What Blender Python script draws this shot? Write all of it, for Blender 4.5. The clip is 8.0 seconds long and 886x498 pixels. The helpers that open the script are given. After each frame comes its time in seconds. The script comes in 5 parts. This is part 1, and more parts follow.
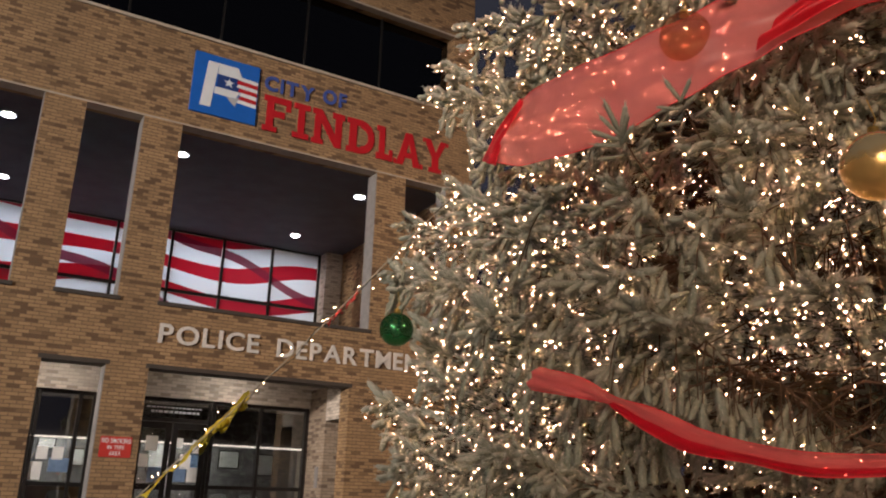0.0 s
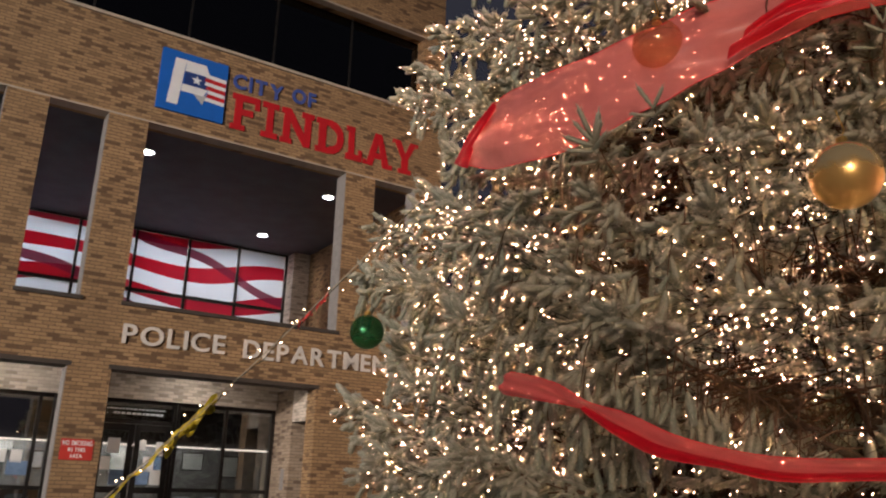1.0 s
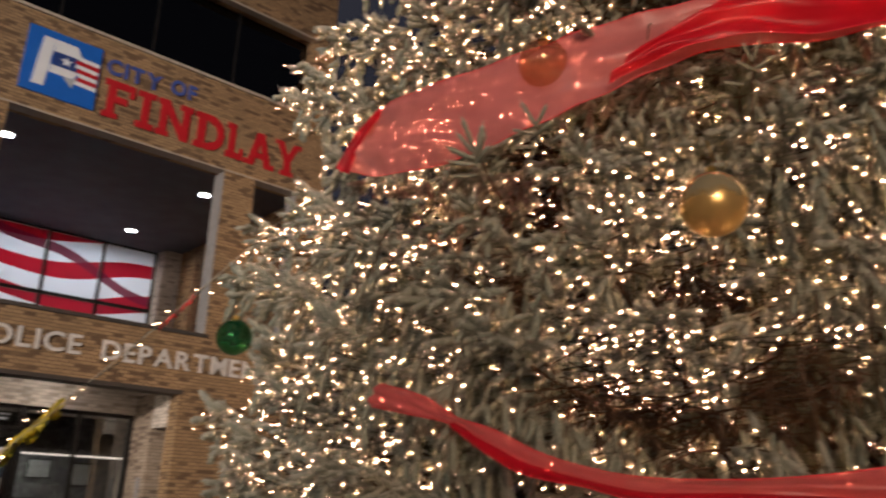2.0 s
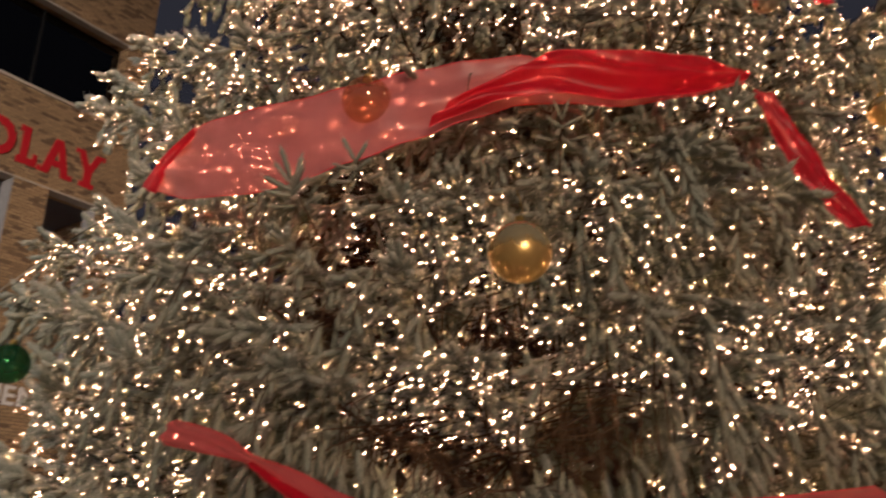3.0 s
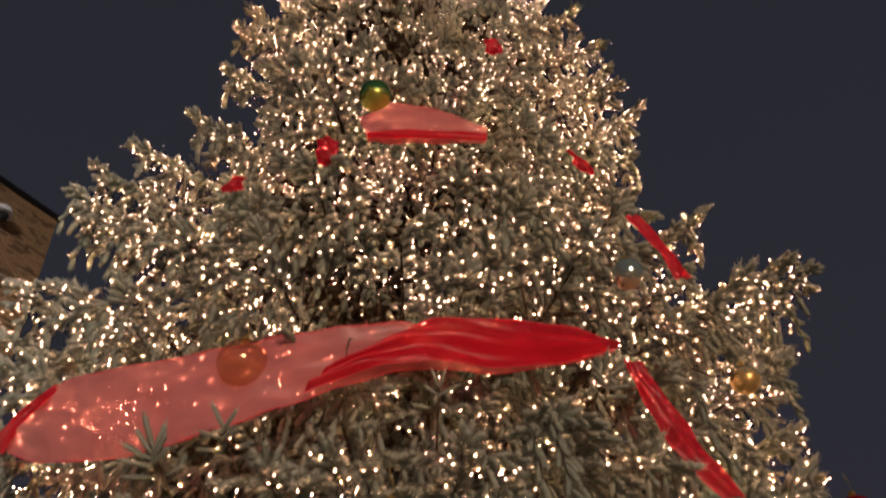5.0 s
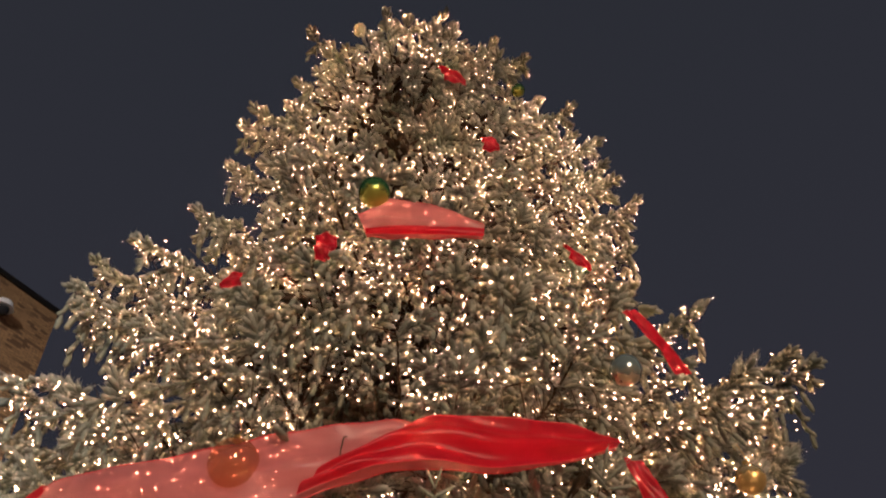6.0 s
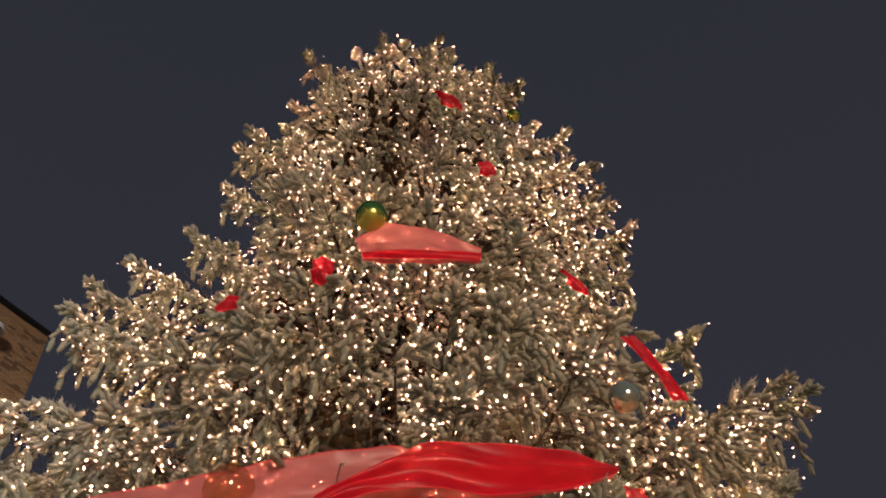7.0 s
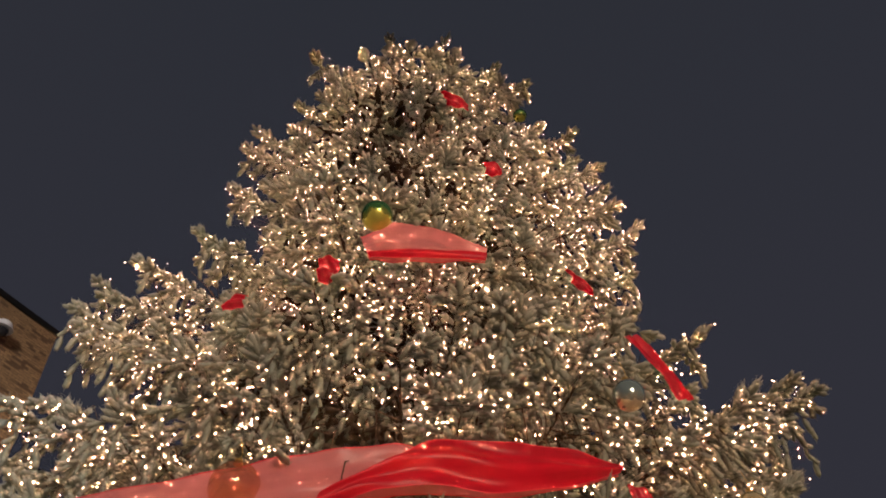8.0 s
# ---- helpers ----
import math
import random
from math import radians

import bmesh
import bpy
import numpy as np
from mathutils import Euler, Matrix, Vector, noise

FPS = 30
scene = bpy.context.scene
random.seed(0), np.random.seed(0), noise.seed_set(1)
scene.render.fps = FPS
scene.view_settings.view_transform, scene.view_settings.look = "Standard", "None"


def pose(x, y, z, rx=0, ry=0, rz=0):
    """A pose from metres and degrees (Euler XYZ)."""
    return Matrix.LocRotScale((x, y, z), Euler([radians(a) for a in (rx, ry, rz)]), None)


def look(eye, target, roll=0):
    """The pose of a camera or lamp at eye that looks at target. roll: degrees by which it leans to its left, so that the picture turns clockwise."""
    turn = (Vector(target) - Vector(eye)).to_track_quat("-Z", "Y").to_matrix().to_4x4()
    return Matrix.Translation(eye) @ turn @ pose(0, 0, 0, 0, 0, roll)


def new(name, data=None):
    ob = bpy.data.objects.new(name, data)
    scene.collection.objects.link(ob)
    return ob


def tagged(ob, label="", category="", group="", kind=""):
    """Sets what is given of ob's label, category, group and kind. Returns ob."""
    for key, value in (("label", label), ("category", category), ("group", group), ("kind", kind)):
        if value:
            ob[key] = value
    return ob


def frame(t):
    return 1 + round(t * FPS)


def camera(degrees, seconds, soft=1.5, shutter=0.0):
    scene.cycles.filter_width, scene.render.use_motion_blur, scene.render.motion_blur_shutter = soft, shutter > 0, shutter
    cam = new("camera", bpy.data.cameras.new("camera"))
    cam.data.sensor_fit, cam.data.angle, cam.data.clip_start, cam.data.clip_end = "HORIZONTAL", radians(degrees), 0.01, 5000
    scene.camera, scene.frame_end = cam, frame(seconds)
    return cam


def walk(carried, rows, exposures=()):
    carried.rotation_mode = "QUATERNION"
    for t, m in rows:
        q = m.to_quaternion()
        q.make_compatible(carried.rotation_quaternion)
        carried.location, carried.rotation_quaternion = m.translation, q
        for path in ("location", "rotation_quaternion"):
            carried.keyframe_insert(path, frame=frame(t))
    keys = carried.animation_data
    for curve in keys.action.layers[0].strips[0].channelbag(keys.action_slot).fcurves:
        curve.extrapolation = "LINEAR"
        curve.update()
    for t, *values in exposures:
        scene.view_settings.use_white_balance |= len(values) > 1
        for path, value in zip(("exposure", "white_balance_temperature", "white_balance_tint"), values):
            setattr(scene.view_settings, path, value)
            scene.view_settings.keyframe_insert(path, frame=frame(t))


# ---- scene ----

# ---------------------------------------------------------------- camera
cam = camera(58.0, 8.0, soft=2.0, shutter=0.6)
PATH = [
    (0, (-0.049, 0.112, 1.552), (-0.041, 2.026, 2.133), 1.7),
    (0.5, (-0.07, 0.113, 1.556), (-0.038, 2.026, 2.138), 1.7),
    (1, (-0.088, 0.121, 1.573), (0.002, 2.032, 2.158), 1.5),
    (1.2, (-0.083, 0.149, 1.58), (0.03, 2.057, 2.168), 1.7),
    (2.3, (-0.04, 0.235, 1.624), (0.486, 2.06, 2.251), 1.3),
    (2.5, (-0.045, 0.223, 1.633), (0.577, 2.014, 2.269), 0.8),
    (3, (-0.037, 0.242, 1.658), (0.772, 1.935, 2.352), 0.6),
    (3.5, (0.01, 0.195, 1.704), (0.908, 1.795, 2.501), -0.1),
    (4, (0.032, 0.166, 1.771), (0.953, 1.672, 2.71), -0.8),
    (4.5, (0.045, 0.139, 1.819), (0.962, 1.552, 2.897), -1.7),
    (5, (0.047, 0.12, 1.85), (0.943, 1.442, 3.054), -2.4),
    (5.2, (0.049, 0.112, 1.855), (0.931, 1.403, 3.103), -2.6),
    (6.5, (0.085, 0.066, 1.875), (0.882, 1.232, 3.292), -2.5),
    (7, (0.04, 0.101, 1.887), (0.85, 1.253, 3.307), -2.9),
    (7.5, (0.037, 0.105, 1.872), (0.843, 1.256, 3.295), -2.7),
    (8, (0.05, 0.089, 1.856), (0.844, 1.248, 3.278), -2.3),
]
walk(cam, [(t, look(eye, target, roll)) for t, eye, target, roll in PATH],
     [(0, -0.06), (1.2, -0.08), (2.5, -0.3), (3.5, -0.38), (4.5, -0.42), (5.2, -0.3), (6.3, -0.04), (7, 0.0), (8, 0.02)])

# ---------------------------------------------------------------- night sky and added fill lights
world = bpy.data.worlds.new("night_sky")
scene.world = world
world.use_nodes = True
wn = world.node_tree.nodes
wl = world.node_tree.links
bg = wn["Background"]
tc = wn.new("ShaderNodeTexCoord")
sep = wn.new("ShaderNodeSeparateXYZ")
ramp = wn.new("ShaderNodeValToRGB")
wl.new(tc.outputs["Generated"], sep.inputs[0])
wl.new(sep.outputs["Z"], ramp.inputs[0])
wl.new(ramp.outputs[0], bg.inputs[0])
ramp.color_ramp.elements[0].position = 0.0
ramp.color_ramp.elements[0].color = (0.034, 0.032, 0.045, 1)
ramp.color_ramp.elements[1].position = 0.9
ramp.color_ramp.elements[1].color = (0.025, 0.027, 0.036, 1)
bg.inputs[1].default_value = 1.0


def area_lamp(name, eye, target, size, watts, colour):
    data = bpy.data.lights.new(name, "AREA")
    data.shape, data.size, data.energy, data.color = "DISK", size, watts, colour
    ob = new(name, data)
    ob.matrix_world = look(eye, target)
    return ob


# added unseen spot on the plaza's far side, aimed at the building's front
facade_fill = new("facade_fill_light", bpy.data.lights.new("facade_fill_light", "SPOT"))
facade_fill.data.energy, facade_fill.data.color = 158000, (1.0, 0.91, 0.83)
facade_fill.data.spot_size, facade_fill.data.spot_blend, facade_fill.data.shadow_soft_size = radians(20.5), 1.0, 2.0
facade_fill.matrix_world = look((-34, -50, 12), (-5.8, 14.6, 6.2))
# fill spot across the plaza, added unseen to brighten the tree's near side
plaza = new("tree_fill_light", bpy.data.lights.new("tree_fill_light", "SPOT"))
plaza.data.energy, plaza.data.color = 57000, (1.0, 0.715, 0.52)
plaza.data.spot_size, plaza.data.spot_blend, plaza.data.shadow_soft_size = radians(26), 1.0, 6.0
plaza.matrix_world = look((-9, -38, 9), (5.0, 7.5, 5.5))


# ---------------------------------------------------------------- materials
def material(name):
    m = bpy.data.materials.new(name)
    m.use_nodes = True
    return m, m.node_tree.nodes, m.node_tree.links, m.node_tree.nodes["Principled BSDF"]


def surface(name, colour, rough=0.6, metal=0.0, vary=0.25, scale=6.0, bump=0.15, fine=80.0, emit=0.0, coat=0.0):
    """A plain material with variation at two scales and a fine relief."""
    m, n, l, p = material(name)
    tex = n.new("ShaderNodeTexCoord")
    big, small = n.new("ShaderNodeTexNoise"), n.new("ShaderNodeTexNoise")
    big.inputs["Scale"].default_value, small.inputs["Scale"].default_value = scale, fine
    big.inputs["Detail"].default_value = 5
    for t in (big, small):
        l.new(tex.outputs["Object"], t.inputs["Vector"])
    add = n.new("ShaderNodeMath")
    add.operation = "ADD"
    l.new(big.outputs[0], add.inputs[0])
    l.new(small.outputs[0], add.inputs[1])
    rmp = n.new("ShaderNodeMapRange")
    rmp.inputs["From Min"].default_value, rmp.inputs["From Max"].default_value = 0.6, 1.4
    rmp.inputs["To Min"].default_value, rmp.inputs["To Max"].default_value = 1 - vary, 1 + vary
    l.new(add.outputs[0], rmp.inputs[0])
    mix = n.new("ShaderNodeVectorMath")
    mix.operation = "SCALE"
    mix.inputs[0].default_value = colour
    l.new(rmp.outputs[0], mix.inputs["Scale"])
    l.new(mix.outputs[0], p.inputs["Base Color"])
    p.inputs["Roughness"].default_value, p.inputs["Metallic"].default_value = rough, metal
    p.inputs["Coat Weight"].default_value = coat
    if bump:
        b = n.new("ShaderNodeBump")
        b.inputs["Strength"].default_value, b.inputs["Distance"].default_value = bump, 0.01
        l.new(small.outputs[0], b.inputs["Height"])
        l.new(b.outputs[0], p.inputs["Normal"])
    if emit:
        p.inputs["Emission Color"].default_value = (*colour, 1)
        p.inputs["Emission Strength"].default_value = emit
    return m


def glow(name, colour, strength):
    m, n, l, p = material(name)
    p.inputs["Base Color"].default_value = (*colour, 1)
    p.inputs["Emission Color"].default_value = (*colour, 1)
    p.inputs["Emission Strength"].default_value = strength
    return m


def brick_material(name, light, mid, dark, mortar):
    """Running-bond brickwork, 203 x 68 mm, in wall coordinates."""
    m, n, l, p = material(name)
    tex = n.new("ShaderNodeTexCoord")
    s = n.new("ShaderNodeSeparateXYZ")
    l.new(tex.outputs["Object"], s.inputs[0])
    a = n.new("ShaderNodeMath")
    a.operation = "ADD"
    l.new(s.outputs["X"], a.inputs[0])
    l.new(s.outputs["Y"], a.inputs[1])
    c = n.new("ShaderNodeCombineXYZ")
    l.new(a.outputs[0], c.inputs[0])
    l.new(s.outputs["Z"], c.inputs[1])
    br = n.new("ShaderNodeTexBrick")
    l.new(c.outputs[0], br.inputs["Vector"])
    for key, value in (("Scale", 1.0), ("Mortar Size", 0.006), ("Mortar Smooth", 0.15), ("Bias", 0.0), ("Brick Width", 0.203), ("Row Height", 0.0677)):
        br.inputs[key].default_value = value
    br.inputs["Color1"].default_value = (0, 0, 0, 1)
    br.inputs["Color2"].default_value = (1, 1, 1, 1)
    br.inputs["Mortar"].default_value = (0.5, 0.5, 0.5, 1)
    tone = n.new("ShaderNodeValToRGB")
    e = tone.color_ramp.elements
    e[0].position, e[0].color = 0.12, (*dark, 1)
    e[1].position, e[1].color = 0.95, (*light, 1)
    k = e.new(0.26)
    k.color = (*mid, 1)
    l.new(br.outputs["Color"], tone.inputs[0])
    noise_big = n.new("ShaderNodeTexNoise")
    noise_big.inputs["Scale"].default_value = 0.7
    noise_big.inputs["Detail"].default_value = 6
    l.new(tex.outputs["Object"], noise_big.inputs["Vector"])
    grain = n.new("ShaderNodeTexNoise")
    grain.inputs["Scale"].default_value = 45
    l.new(tex.outputs["Object"], grain.inputs["Vector"])
    rm = n.new("ShaderNodeMapRange")
    rm.inputs["From Min"].default_value, rm.inputs["From Max"].default_value = 0.3, 0.7
    rm.inputs["To Min"].default_value, rm.inputs["To Max"].default_value = 0.82, 1.15
    l.new(noise_big.outputs[0], rm.inputs[0])
    sc = n.new("ShaderNodeVectorMath")
    sc.operation = "SCALE"
    l.new(tone.outputs[0], sc.inputs[0])
    l.new(rm.outputs[0], sc.inputs["Scale"])
    mx = n.new("ShaderNodeMix")
    mx.data_type = "RGBA"
    l.new(br.outputs["Fac"], mx.inputs["Factor"])
    l.new(sc.outputs[0], mx.inputs["A"])
    mx.inputs["B"].default_value = (*mortar, 1)
    l.new(mx.outputs["Result"], p.inputs["Base Color"])
    p.inputs["Roughness"].default_value = 0.85
    hgt = n.new("ShaderNodeMath")
    hgt.operation = "MULTIPLY_ADD"
    hgt.inputs[1].default_value = 0.25
    l.new(grain.outputs[0], hgt.inputs[0])
    inv = n.new("ShaderNodeMath")
    inv.operation = "SUBTRACT"
    inv.inputs[0].default_value = 1.0
    l.new(br.outputs["Fac"], inv.inputs[1])
    l.new(inv.outputs[0], hgt.inputs[2])
    b = n.new("ShaderNodeBump")
    b.inputs["Strength"].default_value, b.inputs["Distance"].default_value = 0.6, 0.008
    l.new(hgt.outputs[0], b.inputs["Height"])
    l.new(b.outputs[0], p.inputs["Normal"])
    return m


def glass_material(name, tint, gloss=0.12):
    m, n, l, p = material(name)
    out = n["Material Output"]
    tr, gl, mx = n.new("ShaderNodeBsdfTransparent"), n.new("ShaderNodeBsdfGlossy"), n.new("ShaderNodeMixShader")
    fr = n.new("ShaderNodeFresnel")
    fr.inputs[0].default_value = 1.5
    tr.inputs[0].default_value = (*tint, 1)
    gl.inputs["Roughness"].default_value = 0.02
    add = n.new("ShaderNodeMath")
    add.inputs[1].default_value = gloss
    l.new(fr.outputs[0], add.inputs[0])
    l.new(add.outputs[0], mx.inputs[0])
    l.new(tr.outputs[0], mx.inputs[1])
    l.new(gl.outputs[0], mx.inputs[2])
    l.new(mx.outputs[0], out.inputs[0])
    return m


def ribbon_material(name, colour, through_colour, open_min, open_max, glow_through=0.5):
    """Sheer red mesh ribbon: an open weave that lets light through."""
    m, n, l, p = material(name)
    out = n["Material Output"]
    tex = n.new("ShaderNodeTexCoord")
    wv = n.new("ShaderNodeTexWave")
    wv.inputs["Scale"].default_value = 28
    wv.inputs["Distortion"].default_value = 0.6
    nz = n.new("ShaderNodeTexNoise")
    nz.inputs["Scale"].default_value = 5
    l.new(tex.outputs["UV"], wv.inputs["Vector"])
    l.new(tex.outputs["Object"], nz.inputs["Vector"])
    rm = n.new("ShaderNodeMapRange")
    rm.inputs["To Min"].default_value, rm.inputs["To Max"].default_value = open_min, open_max
    l.new(wv.outputs["Fac"], rm.inputs[0])
    ad = n.new("ShaderNodeMath")
    ad.operation = "MULTIPLY_ADD"
    ad.inputs[1].default_value = 0.25
    l.new(nz.outputs[0], ad.inputs[0])
    l.new(rm.outputs[0], ad.inputs[2])
    sub = n.new("ShaderNodeMath")
    sub.operation = "SUBTRACT"
    sub.inputs[1].default_value = 0.12
    l.new(ad.outputs[0], sub.inputs[0])
    p.inputs["Base Color"].default_value = (*colour, 1)
    p.inputs["Roughness"].default_value = 0.35
    p.inputs["Sheen Weight"].default_value = 0.3
    p.inputs["Sheen Tint"].default_value = (1, 0.55, 0.55, 1)
    tl, a, t, mx = n.new("ShaderNodeBsdfTranslucent"), n.new("ShaderNodeMixShader"), n.new("ShaderNodeBsdfTransparent"), n.new("ShaderNodeMixShader")
    tl.inputs[0].default_value = (*colour, 1)
    t.inputs[0].default_value = (*through_colour, 1)
    a.inputs[0].default_value = glow_through
    l.new(p.outputs[0], a.inputs[1])
    l.new(tl.outputs[0], a.inputs[2])
    l.new(sub.outputs[0], mx.inputs[0])
    l.new(a.outputs[0], mx.inputs[1])
    l.new(t.outputs[0], mx.inputs[2])
    l.new(mx.outputs[0], out.inputs[0])
    return m


def needle_material():
    """Blue-green spruce needles with frost on the tips and on whatever faces up."""
    m, n, l, p = material("frosted_spruce_needles")
    geo = n.new("ShaderNodeNewGeometry")
    tex = n.new("ShaderNodeTexCoord")
    nz, fine = n.new("ShaderNodeTexNoise"), n.new("ShaderNodeTexNoise")
    nz.inputs["Scale"].default_value, fine.inputs["Scale"].default_value = 1.3, 55
    nz.inputs["Detail"].default_value = 4
    for t in (nz, fine):
        l.new(tex.outputs["Object"], t.inputs["Vector"])
    at = n.new("ShaderNodeAttribute")
    at.attribute_name = "tip"
    base = n.new("ShaderNodeValToRGB")
    e = base.color_ramp.elements
    e[0].position, e[0].color = 0.34, (0.098, 0.108, 0.045, 1)
    e[1].position, e[1].color = 0.66, (0.066, 0.128, 0.100, 1)
    l.new(nz.outputs[0], base.inputs[0])

    def math_node(op, a, b, c=None):
        k = n.new("ShaderNodeMath")
        k.operation = op
        for i, v in enumerate((a, b, c)):
            if v is None:
                continue
            if isinstance(v, (int, float)):
                k.inputs[i].default_value = v
            else:
                l.new(v, k.inputs[i])
        return k.outputs[0]

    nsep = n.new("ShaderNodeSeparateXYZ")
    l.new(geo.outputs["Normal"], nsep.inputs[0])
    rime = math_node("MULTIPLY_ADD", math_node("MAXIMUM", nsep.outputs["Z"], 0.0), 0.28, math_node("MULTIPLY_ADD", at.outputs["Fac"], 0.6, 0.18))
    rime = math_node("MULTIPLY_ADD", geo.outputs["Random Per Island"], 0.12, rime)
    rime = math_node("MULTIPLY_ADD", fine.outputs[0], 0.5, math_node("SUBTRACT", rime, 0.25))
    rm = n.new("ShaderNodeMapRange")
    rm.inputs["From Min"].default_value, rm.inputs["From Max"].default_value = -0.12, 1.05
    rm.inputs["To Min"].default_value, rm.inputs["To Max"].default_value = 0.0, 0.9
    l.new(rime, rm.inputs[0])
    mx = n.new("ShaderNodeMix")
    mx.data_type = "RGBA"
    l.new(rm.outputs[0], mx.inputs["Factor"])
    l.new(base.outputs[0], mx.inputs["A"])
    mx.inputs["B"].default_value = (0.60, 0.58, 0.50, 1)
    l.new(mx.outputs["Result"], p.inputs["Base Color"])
    p.inputs["Roughness"].default_value = 0.65
    p.inputs["Specular IOR Level"].default_value = 0.2
    return m


def flag_material():
    """A printed window film of waving red and white stripes with a dark red shade along the folds."""
    m, n, l, p = material("flag_print_film")
    tex = n.new("ShaderNodeTexCoord")
    s = n.new("ShaderNodeSeparateXYZ")
    l.new(tex.outputs["Object"], s.inputs[0])

    def math_node(op, a, b=None, c=None):
        k = n.new("ShaderNodeMath")
        k.operation = op
        for i, v in enumerate((a, b, c)):
            if v is None:
                continue
            if isinstance(v, (int, float)):
                k.inputs[i].default_value = v
            else:
                l.new(v, k.inputs[i])
        return k.outputs[0]

    wave = math_node("MULTIPLY", math_node("SINE", math_node("MULTIPLY_ADD", s.outputs["X"], 1.15, 0.6)), 0.09)
    wave2 = math_node("MULTIPLY", math_node("SINE", math_node("MULTIPLY_ADD", s.outputs["X"], 0.8, math_node("MULTIPLY", s.outputs["Z"], 1.3))), 0.16)
    h = math_node("ADD", math_node("ADD", s.outputs["Z"], wave), wave2)
    saw = math_node("FRACT", math_node("DIVIDE", h, 0.88))
    red = math_node("GREATER_THAN", saw, 0.55)
    fold = math_node("ADD", math_node("MULTIPLY_ADD", s.outputs["X"], 0.32, s.outputs["Z"]), math_node("MULTIPLY", math_node("SINE", math_node("MULTIPLY", s.outputs["X"], 1.7)), 0.12))
    fsaw = math_node("FRACT", math_node("DIVIDE", fold, 2.05))
    dark = math_node("MULTIPLY", math_node("GREATER_THAN", fsaw, 0.80), math_node("LESS_THAN", fsaw, 0.93))
    c1 = n.new("ShaderNodeMix")
    c1.data_type = "RGBA"
    c1.inputs["A"].default_value, c1.inputs["B"].default_value = (0.78, 0.82, 0.88, 1), (0.56, 0.045, 0.10, 1)
    l.new(red, c1.inputs["Factor"])
    c2 = n.new("ShaderNodeMix")
    c2.data_type = "RGBA"
    c2.inputs["B"].default_value = (0.30, 0.04, 0.11, 1)
    l.new(math_node("MULTIPLY", dark, 0.85), c2.inputs["Factor"])
    l.new(c1.outputs["Result"], c2.inputs["A"])
    l.new(c2.outputs["Result"], p.inputs["Base Color"])
    p.inputs["Roughness"].default_value = 0.35
    tl, mx = n.new("ShaderNodeBsdfTranslucent"), n.new("ShaderNodeMixShader")
    l.new(c2.outputs["Result"], tl.inputs[0])
    mx.inputs[0].default_value = 0.5
    l.new(p.outputs[0], mx.inputs[1])
    l.new(tl.outputs[0], mx.inputs[2])
    l.new(mx.outputs[0], n["Material Output"].inputs[0])
    return m


BRICK = brick_material("brown_brick", (0.43, 0.268, 0.137), (0.33, 0.202, 0.101), (0.165, 0.095, 0.05), (0.14, 0.09, 0.052))
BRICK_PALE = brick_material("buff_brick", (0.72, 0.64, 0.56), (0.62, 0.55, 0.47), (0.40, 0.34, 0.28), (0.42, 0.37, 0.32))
# darker copy of the buff brick, with the jamb's shade put into the colour
BRICK_SHADED = brick_material("shaded_buff_brick", (0.40, 0.31, 0.23), (0.32, 0.24, 0.17), (0.16, 0.11, 0.08), (0.22, 0.17, 0.13))
STONE = surface("pale_stone_sill", (0.50, 0.42, 0.33), 0.8)
DARK_METAL = surface("dark_bronze_metal", (0.03, 0.027, 0.025), 0.45, 0.6)
DARK_SILL_VOID = surface("dark_sill_and_void", (0.07, 0.055, 0.045), 0.7)
SOFFIT = surface("dark_perforated_soffit", (0.088, 0.092, 0.118), 0.7, 0.0, 0.3, 2.0, 0.5, 30.0)
GREY_REVEAL = surface("grey_reveal", (0.30, 0.28, 0.27), 0.8)
CONCRETE = surface("plaza_concrete", (0.28, 0.27, 0.25), 0.9, 0, 0.3, 0.8, 0.3, 25)
PLASTER = surface("lobby_plaster", (0.62, 0.55, 0.48), 0.85)
CARPET = surface("lobby_floor", (0.12, 0.10, 0.09), 0.8)
GLASS = glass_material("clear_glass", (0.78, 0.82, 0.82))
GLASS_DARK = glass_material("dark_window_glass", (0.10, 0.10, 0.11), 0.03)
FLAG = flag_material()
BLUE = surface("blue_sign_paint", (0.006, 0.13, 0.56), 0.6, 0, 0.08)
NAVY = surface("navy_sign_paint", (0.015, 0.05, 0.22), 0.5, 0, 0.08)
WHITE = surface("white_sign_paint", (0.86, 0.87, 0.90), 0.5, 0, 0.06)
SIGN_RED = surface("red_sign_paint", (0.55, 0.012, 0.02), 0.5, 0, 0.1)
SIGN_BLUE = surface("faded_blue_paint", (0.06, 0.10, 0.36), 0.5, 0, 0.12)
GREY_SHAPE = surface("grey_sign_paint", (0.5, 0.52, 0.55), 0.5, 0, 0.08)
LETTER = surface("pale_cast_letters", (0.74, 0.68, 0.62), 0.6, 0.0, 0.15)
BARK = surface("spruce_bark", (0.085, 0.055, 0.035), 0.95, 0, 0.4, 9, 0.8, 60)
TWIG = surface("brown_twigs", (0.11, 0.07, 0.042), 0.9, 0, 0.4, 4)
NEEDLE = needle_material()
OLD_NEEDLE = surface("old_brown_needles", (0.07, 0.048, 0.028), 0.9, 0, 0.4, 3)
RIBBON = ribbon_material("red_mesh_ribbon", (0.97, 0.31, 0.32), (1.0, 0.42, 0.42), 0.28, 0.46, 0.22)
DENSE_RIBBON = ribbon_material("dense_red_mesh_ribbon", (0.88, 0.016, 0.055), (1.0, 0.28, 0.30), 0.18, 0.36)
